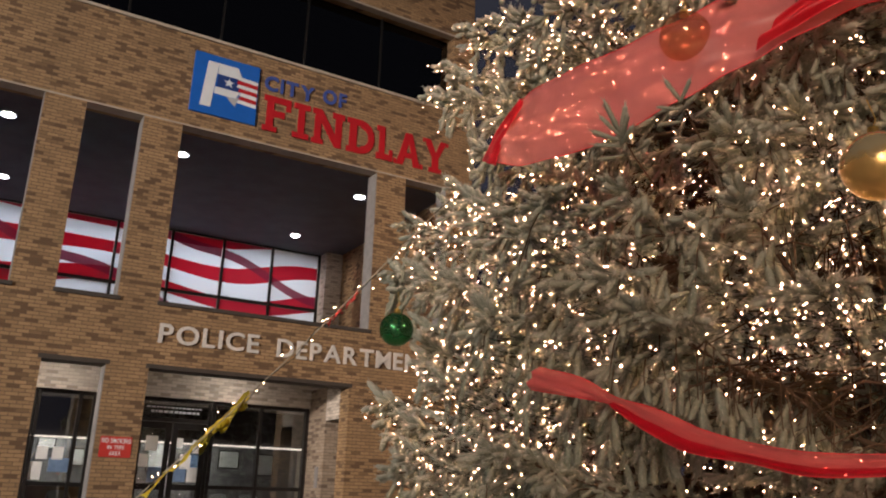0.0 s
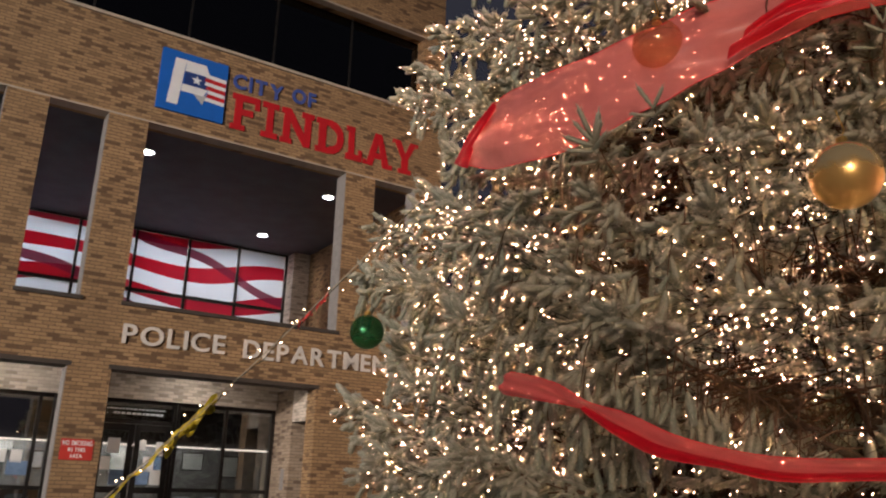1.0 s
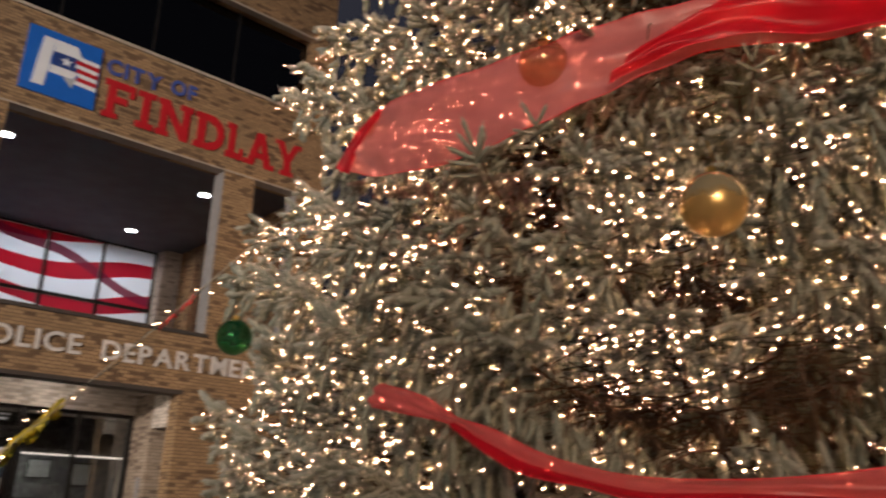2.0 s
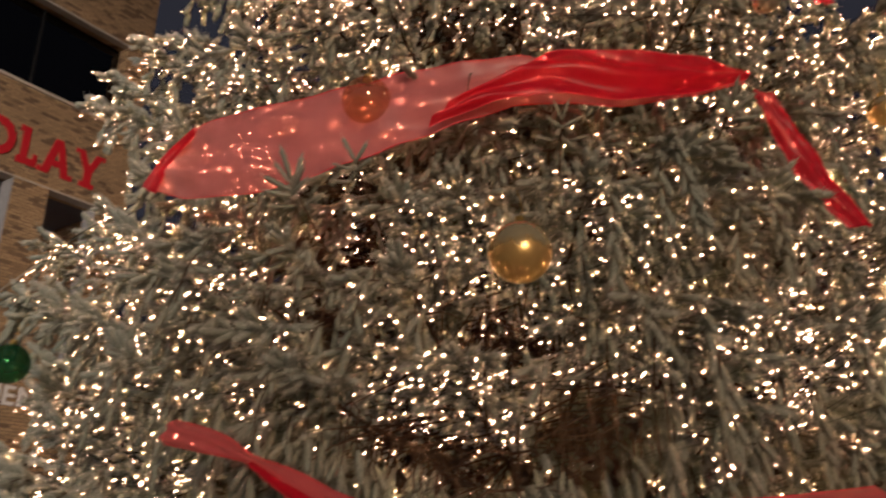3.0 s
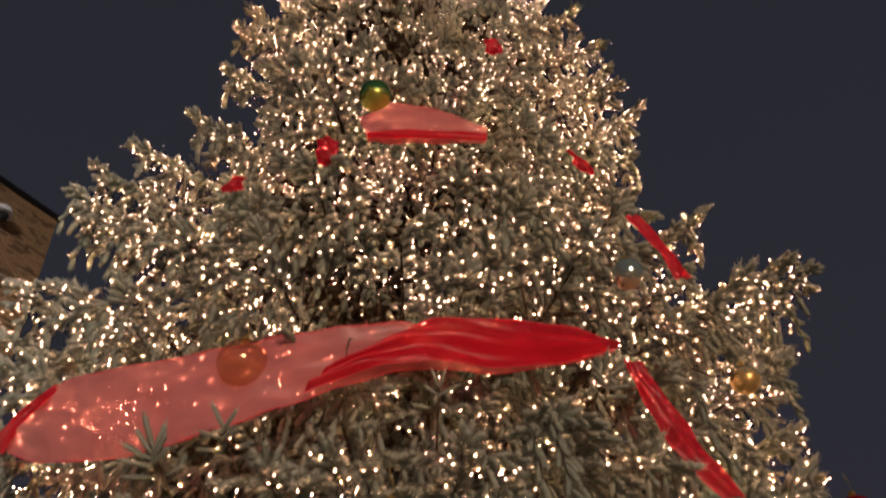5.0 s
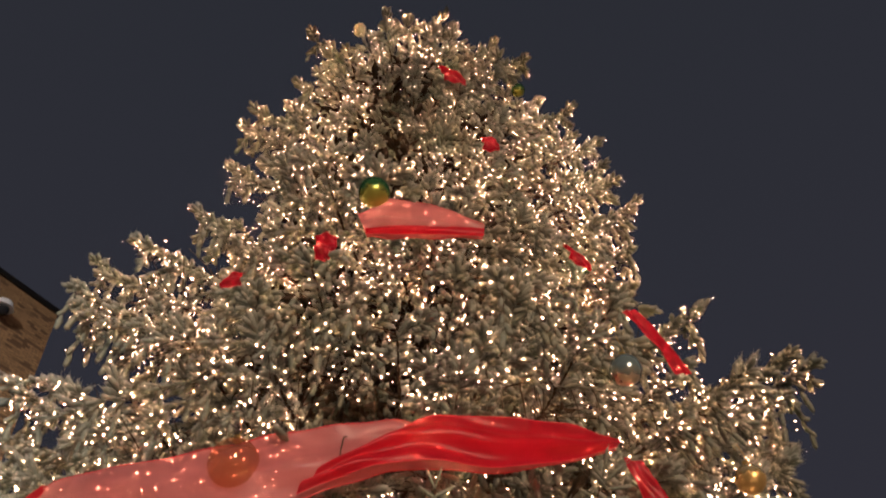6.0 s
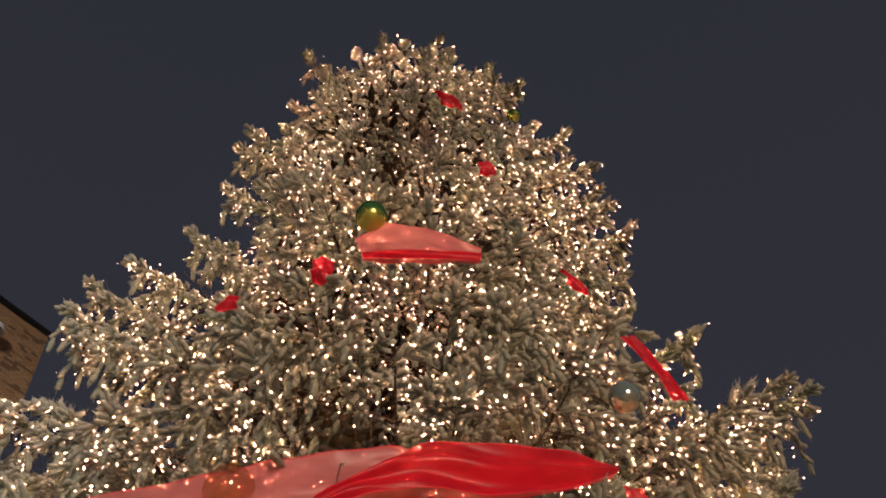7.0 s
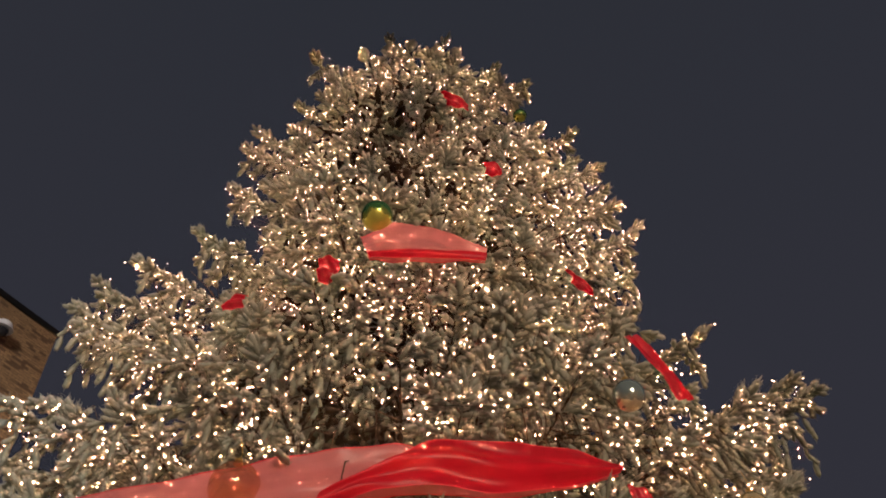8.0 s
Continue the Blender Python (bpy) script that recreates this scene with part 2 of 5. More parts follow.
PALE_RIBBON = ribbon_material("pale_red_mesh_ribbon", (0.90, 0.17, 0.18), (1.0, 0.35, 0.35), 0.16, 0.32, 0.25)
WIRE = surface("dark_green_wire", (0.012, 0.022, 0.014), 0.5)
SMALL_BULB = glow("small_white_bulb", (1.0, 0.62, 0.36), 40.0)
BULB = glow("warm_white_bulb", (1.0, 0.52, 0.31), 225.0)
RIBBON_EDGE = surface("red_ribbon_edge", (0.85, 0.04, 0.07), 0.4, 0, 0.15)
DOWNLIGHT = glow("white_downlight", (0.90, 0.94, 1.0), 45.0)
ENTRANCE_FILL = glow("entrance_fill_glow", (1.0, 0.90, 0.80), 70.0)
PAPER = surface("white_paper", (0.75, 0.74, 0.72), 0.8, 0, 0.08)
PAPER_DARK = surface("printed_paper", (0.16, 0.24, 0.38), 0.7, 0, 0.3, 12)
CAP_GOLD = surface("gold_cap", (0.70, 0.48, 0.14), 0.3, 1.0)


# ---------------------------------------------------------------- mesh helpers
def box(bm, x0, x1, y0, y1, z0, z1):
    v = [bm.verts.new((x, y, z)) for x in (x0, x1) for y in (y0, y1) for z in (z0, z1)]
    for f in ((0, 1, 3, 2), (4, 6, 7, 5), (0, 4, 5, 1), (2, 3, 7, 6), (0, 2, 6, 4), (1, 5, 7, 3)):
        bm.faces.new([v[i] for i in f])


def boxes(*rows):
    bm = bmesh.new()
    for r in rows:
        box(bm, *r)
    return bm


def bevelled(bm, width=0.006):
    bmesh.ops.bevel(bm, geom=list(bm.edges), offset=width, segments=2, affect="EDGES")
    return bm


def mesh_of(name, bm, mat):
    me = bpy.data.meshes.new(name)
    bmesh.ops.recalc_face_normals(bm, faces=bm.faces)
    bm.to_mesh(me)
    bm.free()
    me.materials.append(mat)
    return me


def part(name, bm, mat, parent, label=""):
    ob = new(name, mesh_of(name, bm, mat))
    ob.parent = parent
    if label:
        ob["label"] = label
    return ob


def thing(name, m, label, category, group="", kind=""):
    ob = new(name)
    ob.matrix_world = m
    return tagged(ob, label, category, group, kind)


def solid(name, bm, mat, m, label, category, group="", kind=""):
    ob = new(name, mesh_of(name, bm, mat))
    ob.matrix_world = m
    return tagged(ob, label, category, group, kind)


def array_mesh(name, verts, faces, mat, tip=None):
    """A triangle mesh from arrays."""
    me = bpy.data.meshes.new(name)
    me.vertices.add(len(verts))
    me.vertices.foreach_set("co", np.ascontiguousarray(verts, dtype=np.float32).ravel())
    me.loops.add(len(faces) * 3)
    me.polygons.add(len(faces))
    me.loops.foreach_set("vertex_index", np.ascontiguousarray(faces, dtype=np.int32).ravel())
    me.polygons.foreach_set("loop_start", np.arange(0, len(faces) * 3, 3, dtype=np.int32))
    if tip is not None:
        a = me.attributes.new("tip", "FLOAT", "POINT")
        a.data.foreach_set("value", np.ascontiguousarray(tip, dtype=np.float32))
    me.polygons.foreach_set("use_smooth", np.ones(len(faces), dtype=bool))
    me.update(calc_edges=True)
    me.materials.append(mat)
    return me


def tube(points, radii, sides=6):
    """Vertices and triangles of a tube along points."""
    pts = np.asarray(points, float)
    d = np.gradient(pts, axis=0)
    d /= np.linalg.norm(d, axis=1)[:, None] + 1e-9
    ref = np.where(np.abs(d[:, 2:3]) > 0.9, np.array([[1.0, 0, 0]]), np.array([[0, 0, 1.0]]))
    a = np.cross(d, ref)
    a /= np.linalg.norm(a, axis=1)[:, None] + 1e-9
    b = np.cross(d, a)
    ang = np.arange(sides) * 2 * np.pi / sides
    rad = np.broadcast_to(np.asarray(radii, float), (len(pts),))
    v = pts[:, None] + rad[:, None, None] * (np.cos(ang)[None, :, None] * a[:, None] + np.sin(ang)[None, :, None] * b[:, None])
    f = []
    for i in range(len(pts) - 1):
        for k in range(sides):
            p, q = i * sides + k, i * sides + (k + 1) % sides
            f += [(p, q, q + sides), (p, q + sides, p + sides)]
    return v.reshape(-1, 3), np.array(f)


def joined(pieces):
    vs, fs, at = [], [], 0
    for v, f in pieces:
        vs.append(v)
        fs.append(f + at)
        at += len(v)
    return np.concatenate(vs), np.concatenate(fs)


# ---------------------------------------------------------------- ground
solid("ground", boxes((-300, 300, -300, 300, -0.3, 0.0)), CONCRETE, Matrix(), "grey concrete plaza paving at night", "ground", kind="structure")

# ---------------------------------------------------------------- city building
TURN = 30.1
FRONT = 15.74
BASE = Matrix.Rotation(radians(TURN), 4, "Z") @ Matrix.Translation((0, FRONT, 0))
FLOOR = 0.45
building = thing("municipal_building", BASE, "three-storey brown brick city building with a recessed upper gallery", "building")
LEFT, RIGHT, DEEP = -14.0, 9.92, 0.45

wall_rows = [
    (LEFT, -3.95, 0, DEEP, 0, 3.63), (0.36, 1.07, 0, DEEP, 0, 3.63), (2.14, 2.89, 0, DEEP, 0, 3.63), (6.97, RIGHT, 0, DEEP, 0, 3.63),
    (LEFT, RIGHT, 0, DEEP, 3.63, 4.84),
    (LEFT, -3.95, 0, DEEP, 4.84, 8.59), (0.36, 1.09, 0, DEEP, 4.84, 8.59), (2.16, 2.91, 0, DEEP, 4.84, 8.59), (7.34, 8.09, 0, DEEP, 4.84, 8.59), (9.2, RIGHT, 0, DEEP, 4.84, 8.59),
    (LEFT, RIGHT, 0, DEEP, 8.59, 10.66),
    (LEFT, -10, 0, DEEP, 10.66, 12.82), (9.33, RIGHT, 0, DEEP, 10.66, 12.82),
    (LEFT, RIGHT, 0, DEEP, 12.82, 15.05),
]
for row in wall_rows:
    part("brick_pier" if row[1] - row[0] < 11 else "brick_band", boxes(row), BRICK, building, "brown brickwork with dark headers")
part("side_wall", boxes((RIGHT - 0.4, RIGHT - 0.004, DEEP, 16, 0, 15.05)), BRICK, building)
part("coping", bevelled(boxes((LEFT - 0.05, RIGHT + 0.06, -0.06, 0.6, 15.05, 15.2), (RIGHT - 0.5, RIGHT + 0.06, 0.6, 16, 15.05, 15.2))), DARK_METAL, building, "dark metal roof coping")
part("roof", boxes((LEFT, RIGHT - 0.5, DEEP, 16, 14.6, 14.8)), DARK_METAL, building)
# stone bands and lintels
part("band_sill", bevelled(boxes((-10.1, 9.42, -0.05, 0.2, 10.63, 10.70)), 0.01), STONE, building, "pale stone sill")
part("band_head", bevelled(boxes((-10.1, 9.42, -0.02, 0.2, 12.80, 12.85)), 0.01), STONE, building)
part("gallery_head", boxes((-3.95, 9.2, -0.012, 0.3, 8.575, 8.61)), STONE, building)
for x0, x1 in ((-3.95, 0.36), (1.07, 2.14), (2.89, 6.97)):
    part("steel_lintel", boxes((x0 - 0.06, x1 + 0.06, -0.01, DEEP + 0.01, 3.60, 3.68)), DARK_SILL_VOID, building, "dark steel lintel")
for x0, x1 in ((-3.95, 0.36), (1.09, 2.16), (2.91, 7.34), (8.09, 9.2)):
    part("gallery_sill", bevelled(boxes((x0 - 0.03, x1 + 0.05, -0.05, DEEP + 0.05, 4.80, 4.88)), 0.008), DARK_SILL_VOID, building, "dark stone gallery sill")
# smooth lining of the right-hand reveals
for x, z0, z1 in ((0.36, 4.89, 8.56), (2.16, 4.89, 8.56), (7.34, 4.89, 8.56), (9.2, 4.89, 8.56), (2.14, FLOOR, 3.58), (0.36, FLOOR, 3.58)):
    part("reveal", boxes((x - 0.02, x - 0.002, 0.01, DEEP - 0.01, z0, z1)), GREY_REVEAL, building)
# upper band window: dark glass in a deep opening
for i in range(10):
    x0 = -10 + i * 1.933
    part("band_pane", boxes((x0 + 0.02, x0 + 1.913, 0.34, 0.36, 10.72, 12.79)), GLASS_DARK, building, "unlit dark window pane")
    part("band_mullion", boxes((x0 - 0.025, x0 + 0.018, 0.30, 0.40, 10.70, 12.80)), DARK_METAL, building)
# dark-coloured shell stands in for the unlit room behind the panes
part("dark_room", boxes((-10.2, 9.5, 3.0, 3.1, 10.5, 13.0), (-10.2, 9.5, DEEP, 3.0, 10.55, 10.6), (-10.2, 9.5, DEEP, 3.0, 12.88, 12.95)), DARK_SILL_VOID, building)

# gallery behind the upper openings
GBACK = 7.4
part("gallery_floor", boxes((-8, 9.7, DEEP, GBACK, 4.45, 4.65)), CONCRETE, building)
solid("ceiling", boxes((-8, 9.7, DEEP + 0.004, GBACK + 0.2, 8.60, 8.75)), SOFFIT, BASE, "dark grey perforated metal gallery soffit", "ceiling", kind="structure")
part("gallery_pier", boxes((8.99, 9.7, GBACK - 0.55, GBACK, 4.65, 8.598)), BRICK_PALE, building, "buff brick pier")
part("gallery_end_wall", boxes((-8.2, -8, DEEP, GBACK + 3, 4.45, 8.6)), BRICK, building)
part("room_back", boxes((-8, 9.6, GBACK + 2.6, GBACK + 2.7, 4.4, 8.8), (-8, 9.6, GBACK + 0.2, GBACK + 2.6, 8.62, 8.7), (-8, 9.6, GBACK + 0.2, GBACK + 2.6, 4.4, 4.5)), PLASTER, building)
MULL = [-6.08, -4.58, -3.08, -1.58, -0.08, 1.42, 2.92, 4.42, 5.92, 7.42, 8.95]
for a, b in zip(MULL[:-1], MULL[1:]):
    win = part("gallery_window", boxes((a - 0.035, a + 0.035, GBACK - 0.06, GBACK + 0.06, 4.65, 8.598)), DARK_METAL, building, "window wall covered by a flag-print film")
    part("film", boxes((a + 0.04, b - 0.04, GBACK - 0.002, GBACK + 0.004, 6.86, 8.55)), FLAG, win, "film printed with waving red and white stripes")
    part("lower_film", boxes((a + 0.04, b - 0.04, GBACK - 0.002, GBACK + 0.004, 4.70, 6.76)), FLAG, win)
    part("transom", boxes((a + 0.036, b - 0.036, GBACK - 0.05, GBACK + 0.05, 6.765, 6.855)), DARK_METAL, win)
    part("head", boxes((a + 0.036, b - 0.036, GBACK - 0.05, GBACK + 0.05, 8.555, 8.598)), DARK_METAL, win)
part("end_mullion", boxes((8.915, 8.985, GBACK - 0.06, GBACK + 0.06, 4.65, 8.598)), DARK_METAL, building)
ob = area_lamp("office_light", (0, 0, 0), (0, 0, -1), 1.0, 620, (0.93, 0.96, 1.0))
ob.data.shape, ob.data.size, ob.data.size_y = "RECTANGLE", 15, 1.2
ob.matrix_world = BASE @ pose(1.5, GBACK + 1.3, 8.5)

for x, y in ((-0.19, 1.55), (3.27, 1.59), (7.71, 1.75), (7.52, 5.76), (-0.1, 5.5), (3.5, 5.7)):
    d = thing("downlight", BASE @ pose(x, y, 8.60), "round white recessed downlight in the dark soffit", "ceiling lamp", "gallery downlights")
    bm = bmesh.new()
    bmesh.ops.create_cone(bm, cap_ends=True, segments=24, radius1=0.115, radius2=0.115, depth=0.02, matrix=pose(0, 0, -0.018))
    part("lens", bm, DOWNLIGHT, d, "glowing white lens")
    bm = bmesh.new()
    bmesh.ops.create_cone(bm, cap_ends=False, segments=24, radius1=0.155, radius2=0.165, depth=0.03, matrix=pose(0, 0, -0.015))
    part("trim_ring", bm, WHITE, d)

# ground-floor entrance, set back behind the piers
GB = 2.1
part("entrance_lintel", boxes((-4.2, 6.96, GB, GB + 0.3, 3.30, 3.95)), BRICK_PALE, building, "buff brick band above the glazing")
part("entrance_jamb", boxes((6.98, 7.3, 1.2, GB + 0.3, 0, 3.72)), BRICK_SHADED, building, "brick jamb darkened by colour to look shaded")
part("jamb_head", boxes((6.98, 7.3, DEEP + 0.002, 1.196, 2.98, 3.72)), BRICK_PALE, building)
# recess walls in a dark colour that stands for the void's shade
part("side_recess", boxes((7.9, 8.0, DEEP + 0.002, 1.3, 0, 3.2), (7.302, 7.9, 1.2, 1.3, 0, 3.2)), DARK_SILL_VOID, building, "recess beside the entrance, walls coloured dark as shade")
part("call_box", bevelled(boxes((6.955, 6.979, 1.42, 1.58, 1.55, 2.0)), 0.004), GREY_REVEAL, building, "grey metal call box")
part("entrance_soffit", boxes((-4.2, 9.7, DEEP + 0.004, GB + 0.3, 3.96, 4.06)), GREY_REVEAL, building)
# fill lamps added out of sight above the lintel to brighten the recess
for x in (-1.6, 1.6, 4.9):
    d = thing("downlight", BASE @ pose(x, 1.25, 3.955), "round fill lamp added unseen in the entrance soffit", "ceiling lamp", "entrance downlights")
    bm = bmesh.new()
    bmesh.ops.create_cone(bm, cap_ends=True, segments=24, radius1=0.14, radius2=0.14, depth=0.02, matrix=pose(0, 0, -0.018))
    part("lens", bm, ENTRANCE_FILL, d, "glowing white lens")
part("plinth", boxes((-6, RIGHT, -1.2, 9, 0.0, FLOOR)), CONCRETE, building)
part("back_pier", boxes((2.36, 3.14, GB + 0.01, GB + 0.3, FLOOR, 3.298)), BRICK, building)
part("lobby_back_wall", boxes((-4.2, 9.6, 6.0, 6.1, FLOOR, 3.6)), surface("grey_lobby_wall", (0.26, 0.25, 0.25), 0.8), building, "grey painted lobby wall")
part("bulkhead", boxes((-4.2, 8.2, 4.3, 4.45, 2.45, 3.338)), surface("dark_bulkhead", (0.10, 0.09, 0.085), 0.7), building, "dark bulkhead over the service counter")
part("light_strip", boxes((-4.1, 8.1, 4.24, 4.298, 2.45, 2.49)), glow("counter_strip", (1.0, 0.80, 0.70), 2.0), building, "lit strip along the bulkhead")
part("counter", bevelled(boxes((-4.1, 2.6, 4.25, 4.9, FLOOR + 0.01, 1.5)), 0.01), surface("counter_front", (0.45, 0.30, 0.2), 0.5), building, "wooden service counter")
part("lobby_ceiling", boxes((-4.2, 9.6, GB + 0.302, 6.6, 3.34, 3.42)), PLASTER, building)
part("lobby_side_wall", boxes((-4.3, -4.2, GB, 6.6, FLOOR, 3.6), (8.2, 8.3, GB + 0.31, 6.6, FLOOR, 3.6)), PLASTER, building)
part("lobby_floor_finish", boxes((-4.2, 8.2, GB + 0.1, 6.6, FLOOR, FLOOR + 0.01)), CARPET, building)


def window_wall(x0, x1, z0, z1, posts, rails, label):
    """A dark metal frame with its posts, rails and panes."""
    w = thing("window_wall", BASE @ pose(0, GB + 0.12, 0), label, "window", kind="structure")
    for x in posts:
        part("post", boxes((x - 0.035, x + 0.035, -0.06, 0.06, z0, z1)), DARK_METAL, w)
    for a, b in zip(posts[:-1], posts[1:]):
        for z in rails:
            part("rail", boxes((a + 0.036, b - 0.036, -0.05, 0.05, z - 0.04, z + 0.04)), DARK_METAL, w)
        for c, d in zip(rails[:-1], rails[1:]):
            part("pane", boxes((a + 0.036, b - 0.036, -0.004, 0.004, c + 0.041, d - 0.041)), GLASS, w)
    return w


window_wall(-4.1, 0.9, FLOOR, 3.3, [-4.1, -2.6, -1.1, 0.4, 1.22], [FLOOR + 0.04, 1.48, 3.26], "dark framed lobby window with notices behind it")
window_wall(1.2, 2.36, FLOOR, 3.3, [1.3, 2.06, 2.33], [FLOOR + 0.04, 1.48, 3.26], "dark framed lobby window with notices behind it")
window_wall(3.15, 6.95, FLOOR, 3.3, [3.18, 4.70], [2.84, 3.26], "dark glazed transom over the entrance doors")
window_wall(4.75, 6.95, FLOOR, 3.3, [4.78, 5.83, 6.92], [FLOOR + 0.04, 1.5, 3.26], "dark framed sidelight beside the entrance doors")


def glass_door(name, x0, x1):
    d = thing(name, BASE @ pose(0, GB + 0.12, 0), "closed glass entrance door in a dark metal frame", "door", kind="structure")
    for a, b in ((x0, x0 + 0.11), (x1 - 0.11, x1)):
        part("stile", boxes((a, b, -0.025, 0.025, FLOOR + 0.01, 2.79)), DARK_METAL, d)
    for z0, z1 in ((FLOOR + 0.01, FLOOR + 0.26), (1.42, 1.54), (2.66, 2.79)):
        part("rail", boxes((x0 + 0.111, x1 - 0.111, -0.025, 0.025, z0, z1)), DARK_METAL, d)
    for z0, z1 in ((FLOOR + 0.261, 1.419), (1.541, 2.659)):
        part("pane", boxes((x0 + 0.111, x1 - 0.111, -0.004, 0.004, z0, z1)), GLASS, d)
    part("push_bar", bevelled(boxes((x0 + 0.13, x1 - 0.13, -0.09, -0.05, 1.46, 1.50)), 0.01), DARK_METAL, d)
    return d


glass_door("door_1", 3.22, 3.92)
glass_door("door_2", 3.95, 4.66)

for x, y in ((-1.5, 5.2), (1.9, 5.2), (4.9, 5.2)):
    d = thing("ceiling_light", BASE @ pose(x, y, 3.335), "flat white lobby ceiling light panel", "ceiling lamp", "lobby lights")
    part("diffuser", boxes((-0.5, 0.5, -0.25, 0.25, -0.03, -0.006)), glow("lobby_panel", (1.0, 0.92, 0.86), 34.0), d)
    part("frame", boxes((-0.54, 0.54, -0.29, -0.25, -0.04, 0), (-0.54, 0.54, 0.25, 0.29, -0.04, 0), (-0.54, -0.5, -0.25, 0.25, -0.04, 0), (0.5, 0.54, -0.25, 0.25, -0.04, 0)), WHITE, d)


def text_letters(parent, words, x0, x1, z0, height, depth, mat, y=-0.02, bold=0.0):
    """Raised letters between x0 and x1, each one a mesh of its own."""
    made, at = [], 0.0
    for ch in words:
        if ch == " ":
            at += 0.36
            continue
        cu = bpy.data.curves.new("letter", "FONT")
        cu.body, cu.size, cu.extrude, cu.offset, cu.resolution_u = ch, 1.0, 0.05, bold, 4
        tmp = bpy.data.objects.new("letter", cu)
        scene.collection.objects.link(tmp)
        me = bpy.data.meshes.new_from_object(tmp.evaluated_get(bpy.context.evaluated_depsgraph_get()))
        bpy.data.objects.remove(tmp)
        bpy.data.curves.remove(cu)
        xs = [v.co.x for v in me.vertices]
        made.append((me, at - min(xs), min(v.co.y for v in me.vertices), max(v.co.y for v in me.vertices)))
        at += max(xs) - min(xs) + 0.12
    sx = (x1 - x0) / (at - 0.12)
    for me, off, low, top in made:
        ztop = height / max(0.1, top - low)
        for v in me.vertices:
            v.co = (x0 + (v.co.x + off) * sx, y - v.co.z * depth * 10, z0 + (v.co.y - low) * ztop)
        me.flip_normals()
        me.materials.append(mat)
        ob = new("letter", me)
        ob.parent = parent


police = thing("police_department_sign", BASE, "pale cast letters reading POLICE DEPARTMENT on brick", "sign")
text_letters(police, "POLICE", 2.98, 4.93, 4.09, 0.37, 0.03, LETTER, -0.03, 0.018)
text_letters(police, "DEPARTMENT", 5.31, 9.0, 4.07, 0.37, 0.03, LETTER, -0.03, 0.018)

city = thing("city_sign", BASE, "painted city sign in blue and red letters on brick", "sign")
text_letters(city, "CITY", 4.50, 5.66, 9.85, 0.36, 0.02, SIGN_BLUE, -0.02, 0.035)
text_letters(city, "OF", 5.86, 6.44, 9.92, 0.36, 0.02, SIGN_BLUE, -0.02, 0.035)


def strokes(bm, rows, x, z, w, h, y0, y1):
    """Slabs from quads in letter units."""
    for q in rows:
        lo = [bm.verts.new((x + a * w, y0, z + b * h)) for a, b in q]
        hi = [bm.verts.new((x + a * w, y1, z + b * h)) for a, b in q]
        k = len(q)
        bm.faces.new(lo)
        bm.faces.new(hi[::-1])
        for i in range(k):
            bm.faces.new((lo[i], hi[i], hi[(i + 1) % k], lo[(i + 1) % k]))


def bar(x0, z0, x1, z1):
    return [(x0, z0), (x1, z0), (x1, z1), (x0, z1)]


def bowl(cx, cz, rx, rz, t, a0, a1, k=8):
    rows = []
    for i in range(k):
        p, q = a0 + (a1 - a0) * i / k, a0 + (a1 - a0) * (i + 1) / k
        c = [(cx + r * math.cos(a) * rx, cz + r * math.sin(a) * rz) for r, a in ((1, p), (1, q), (t, q), (t, p))]
        rows.append(c)
    return rows


SLAB = {
    "F": [bar(0.12, 0, 0.38, 1), bar(0.0, 0.84, 0.12, 1), bar(0.38, 0.82, 1.0, 1), bar(0.82, 0.66, 1.0, 0.82), bar(0.38, 0.42, 0.78, 0.6), bar(0.0, 0, 0.12, 0.14), bar(0.38, 0, 0.52, 0.14)],
    "I": [bar(0.3, 0, 0.7, 1), bar(0.0, 0.84, 0.3, 1), bar(0.7, 0.84, 1, 1), bar(0, 0, 0.3, 0.16), bar(0.7, 0, 1, 0.16)],
    "N": [bar(0.08, 0.14, 0.28, 0.84), bar(0, 0, 0.36, 0.14), bar(0, 0.84, 0.28, 1), [(0.28, 1), (0.28, 0.64), (0.72, 0), (0.72, 0.36)], bar(0.72, 0, 0.92, 0.84), bar(0.62, 0.84, 1, 1)],
    "D": [bar(0.1, 0, 0.36, 1), bar(0, 0.84, 0.1, 1), bar(0, 0, 0.1, 0.16), bar(0.36, 0.82, 0.5, 1), bar(0.36, 0, 0.5, 0.18)] + bowl(0.5, 0.5, 0.5, 0.5, 0.56, -math.pi / 2, math.pi / 2),
    "L": [bar(0.15, 0.18, 0.5, 1), bar(0, 0.84, 0.15, 1), bar(0, 0, 1, 0.18), bar(0.8, 0.18, 1, 0.34)],
    "A": [[(0.06, 0), (0.3, 0), (0.6, 1), (0.38, 1)], [(0.94, 0), (0.70, 0), (0.44, 1), (0.62, 1)], bar(0.3, 0.24, 0.7, 0.4), bar(-0.04, 0, 0.06, 0.14), bar(0.94, 0, 1.04, 0.14)],
    "Y": [[(0, 1), (0.28, 1), (0.62, 0.42), (0.38, 0.42)], [(1, 1), (0.74, 1), (0.40, 0.42), (0.62, 0.42)], bar(0.36, 0, 0.64, 0.42), bar(-0.06, 0.88, 0, 1), bar(1, 0.88, 1.08, 1), bar(0.22, 0, 0.36, 0.13), bar(0.64, 0, 0.78, 0.13)],
}
xs = 4.53
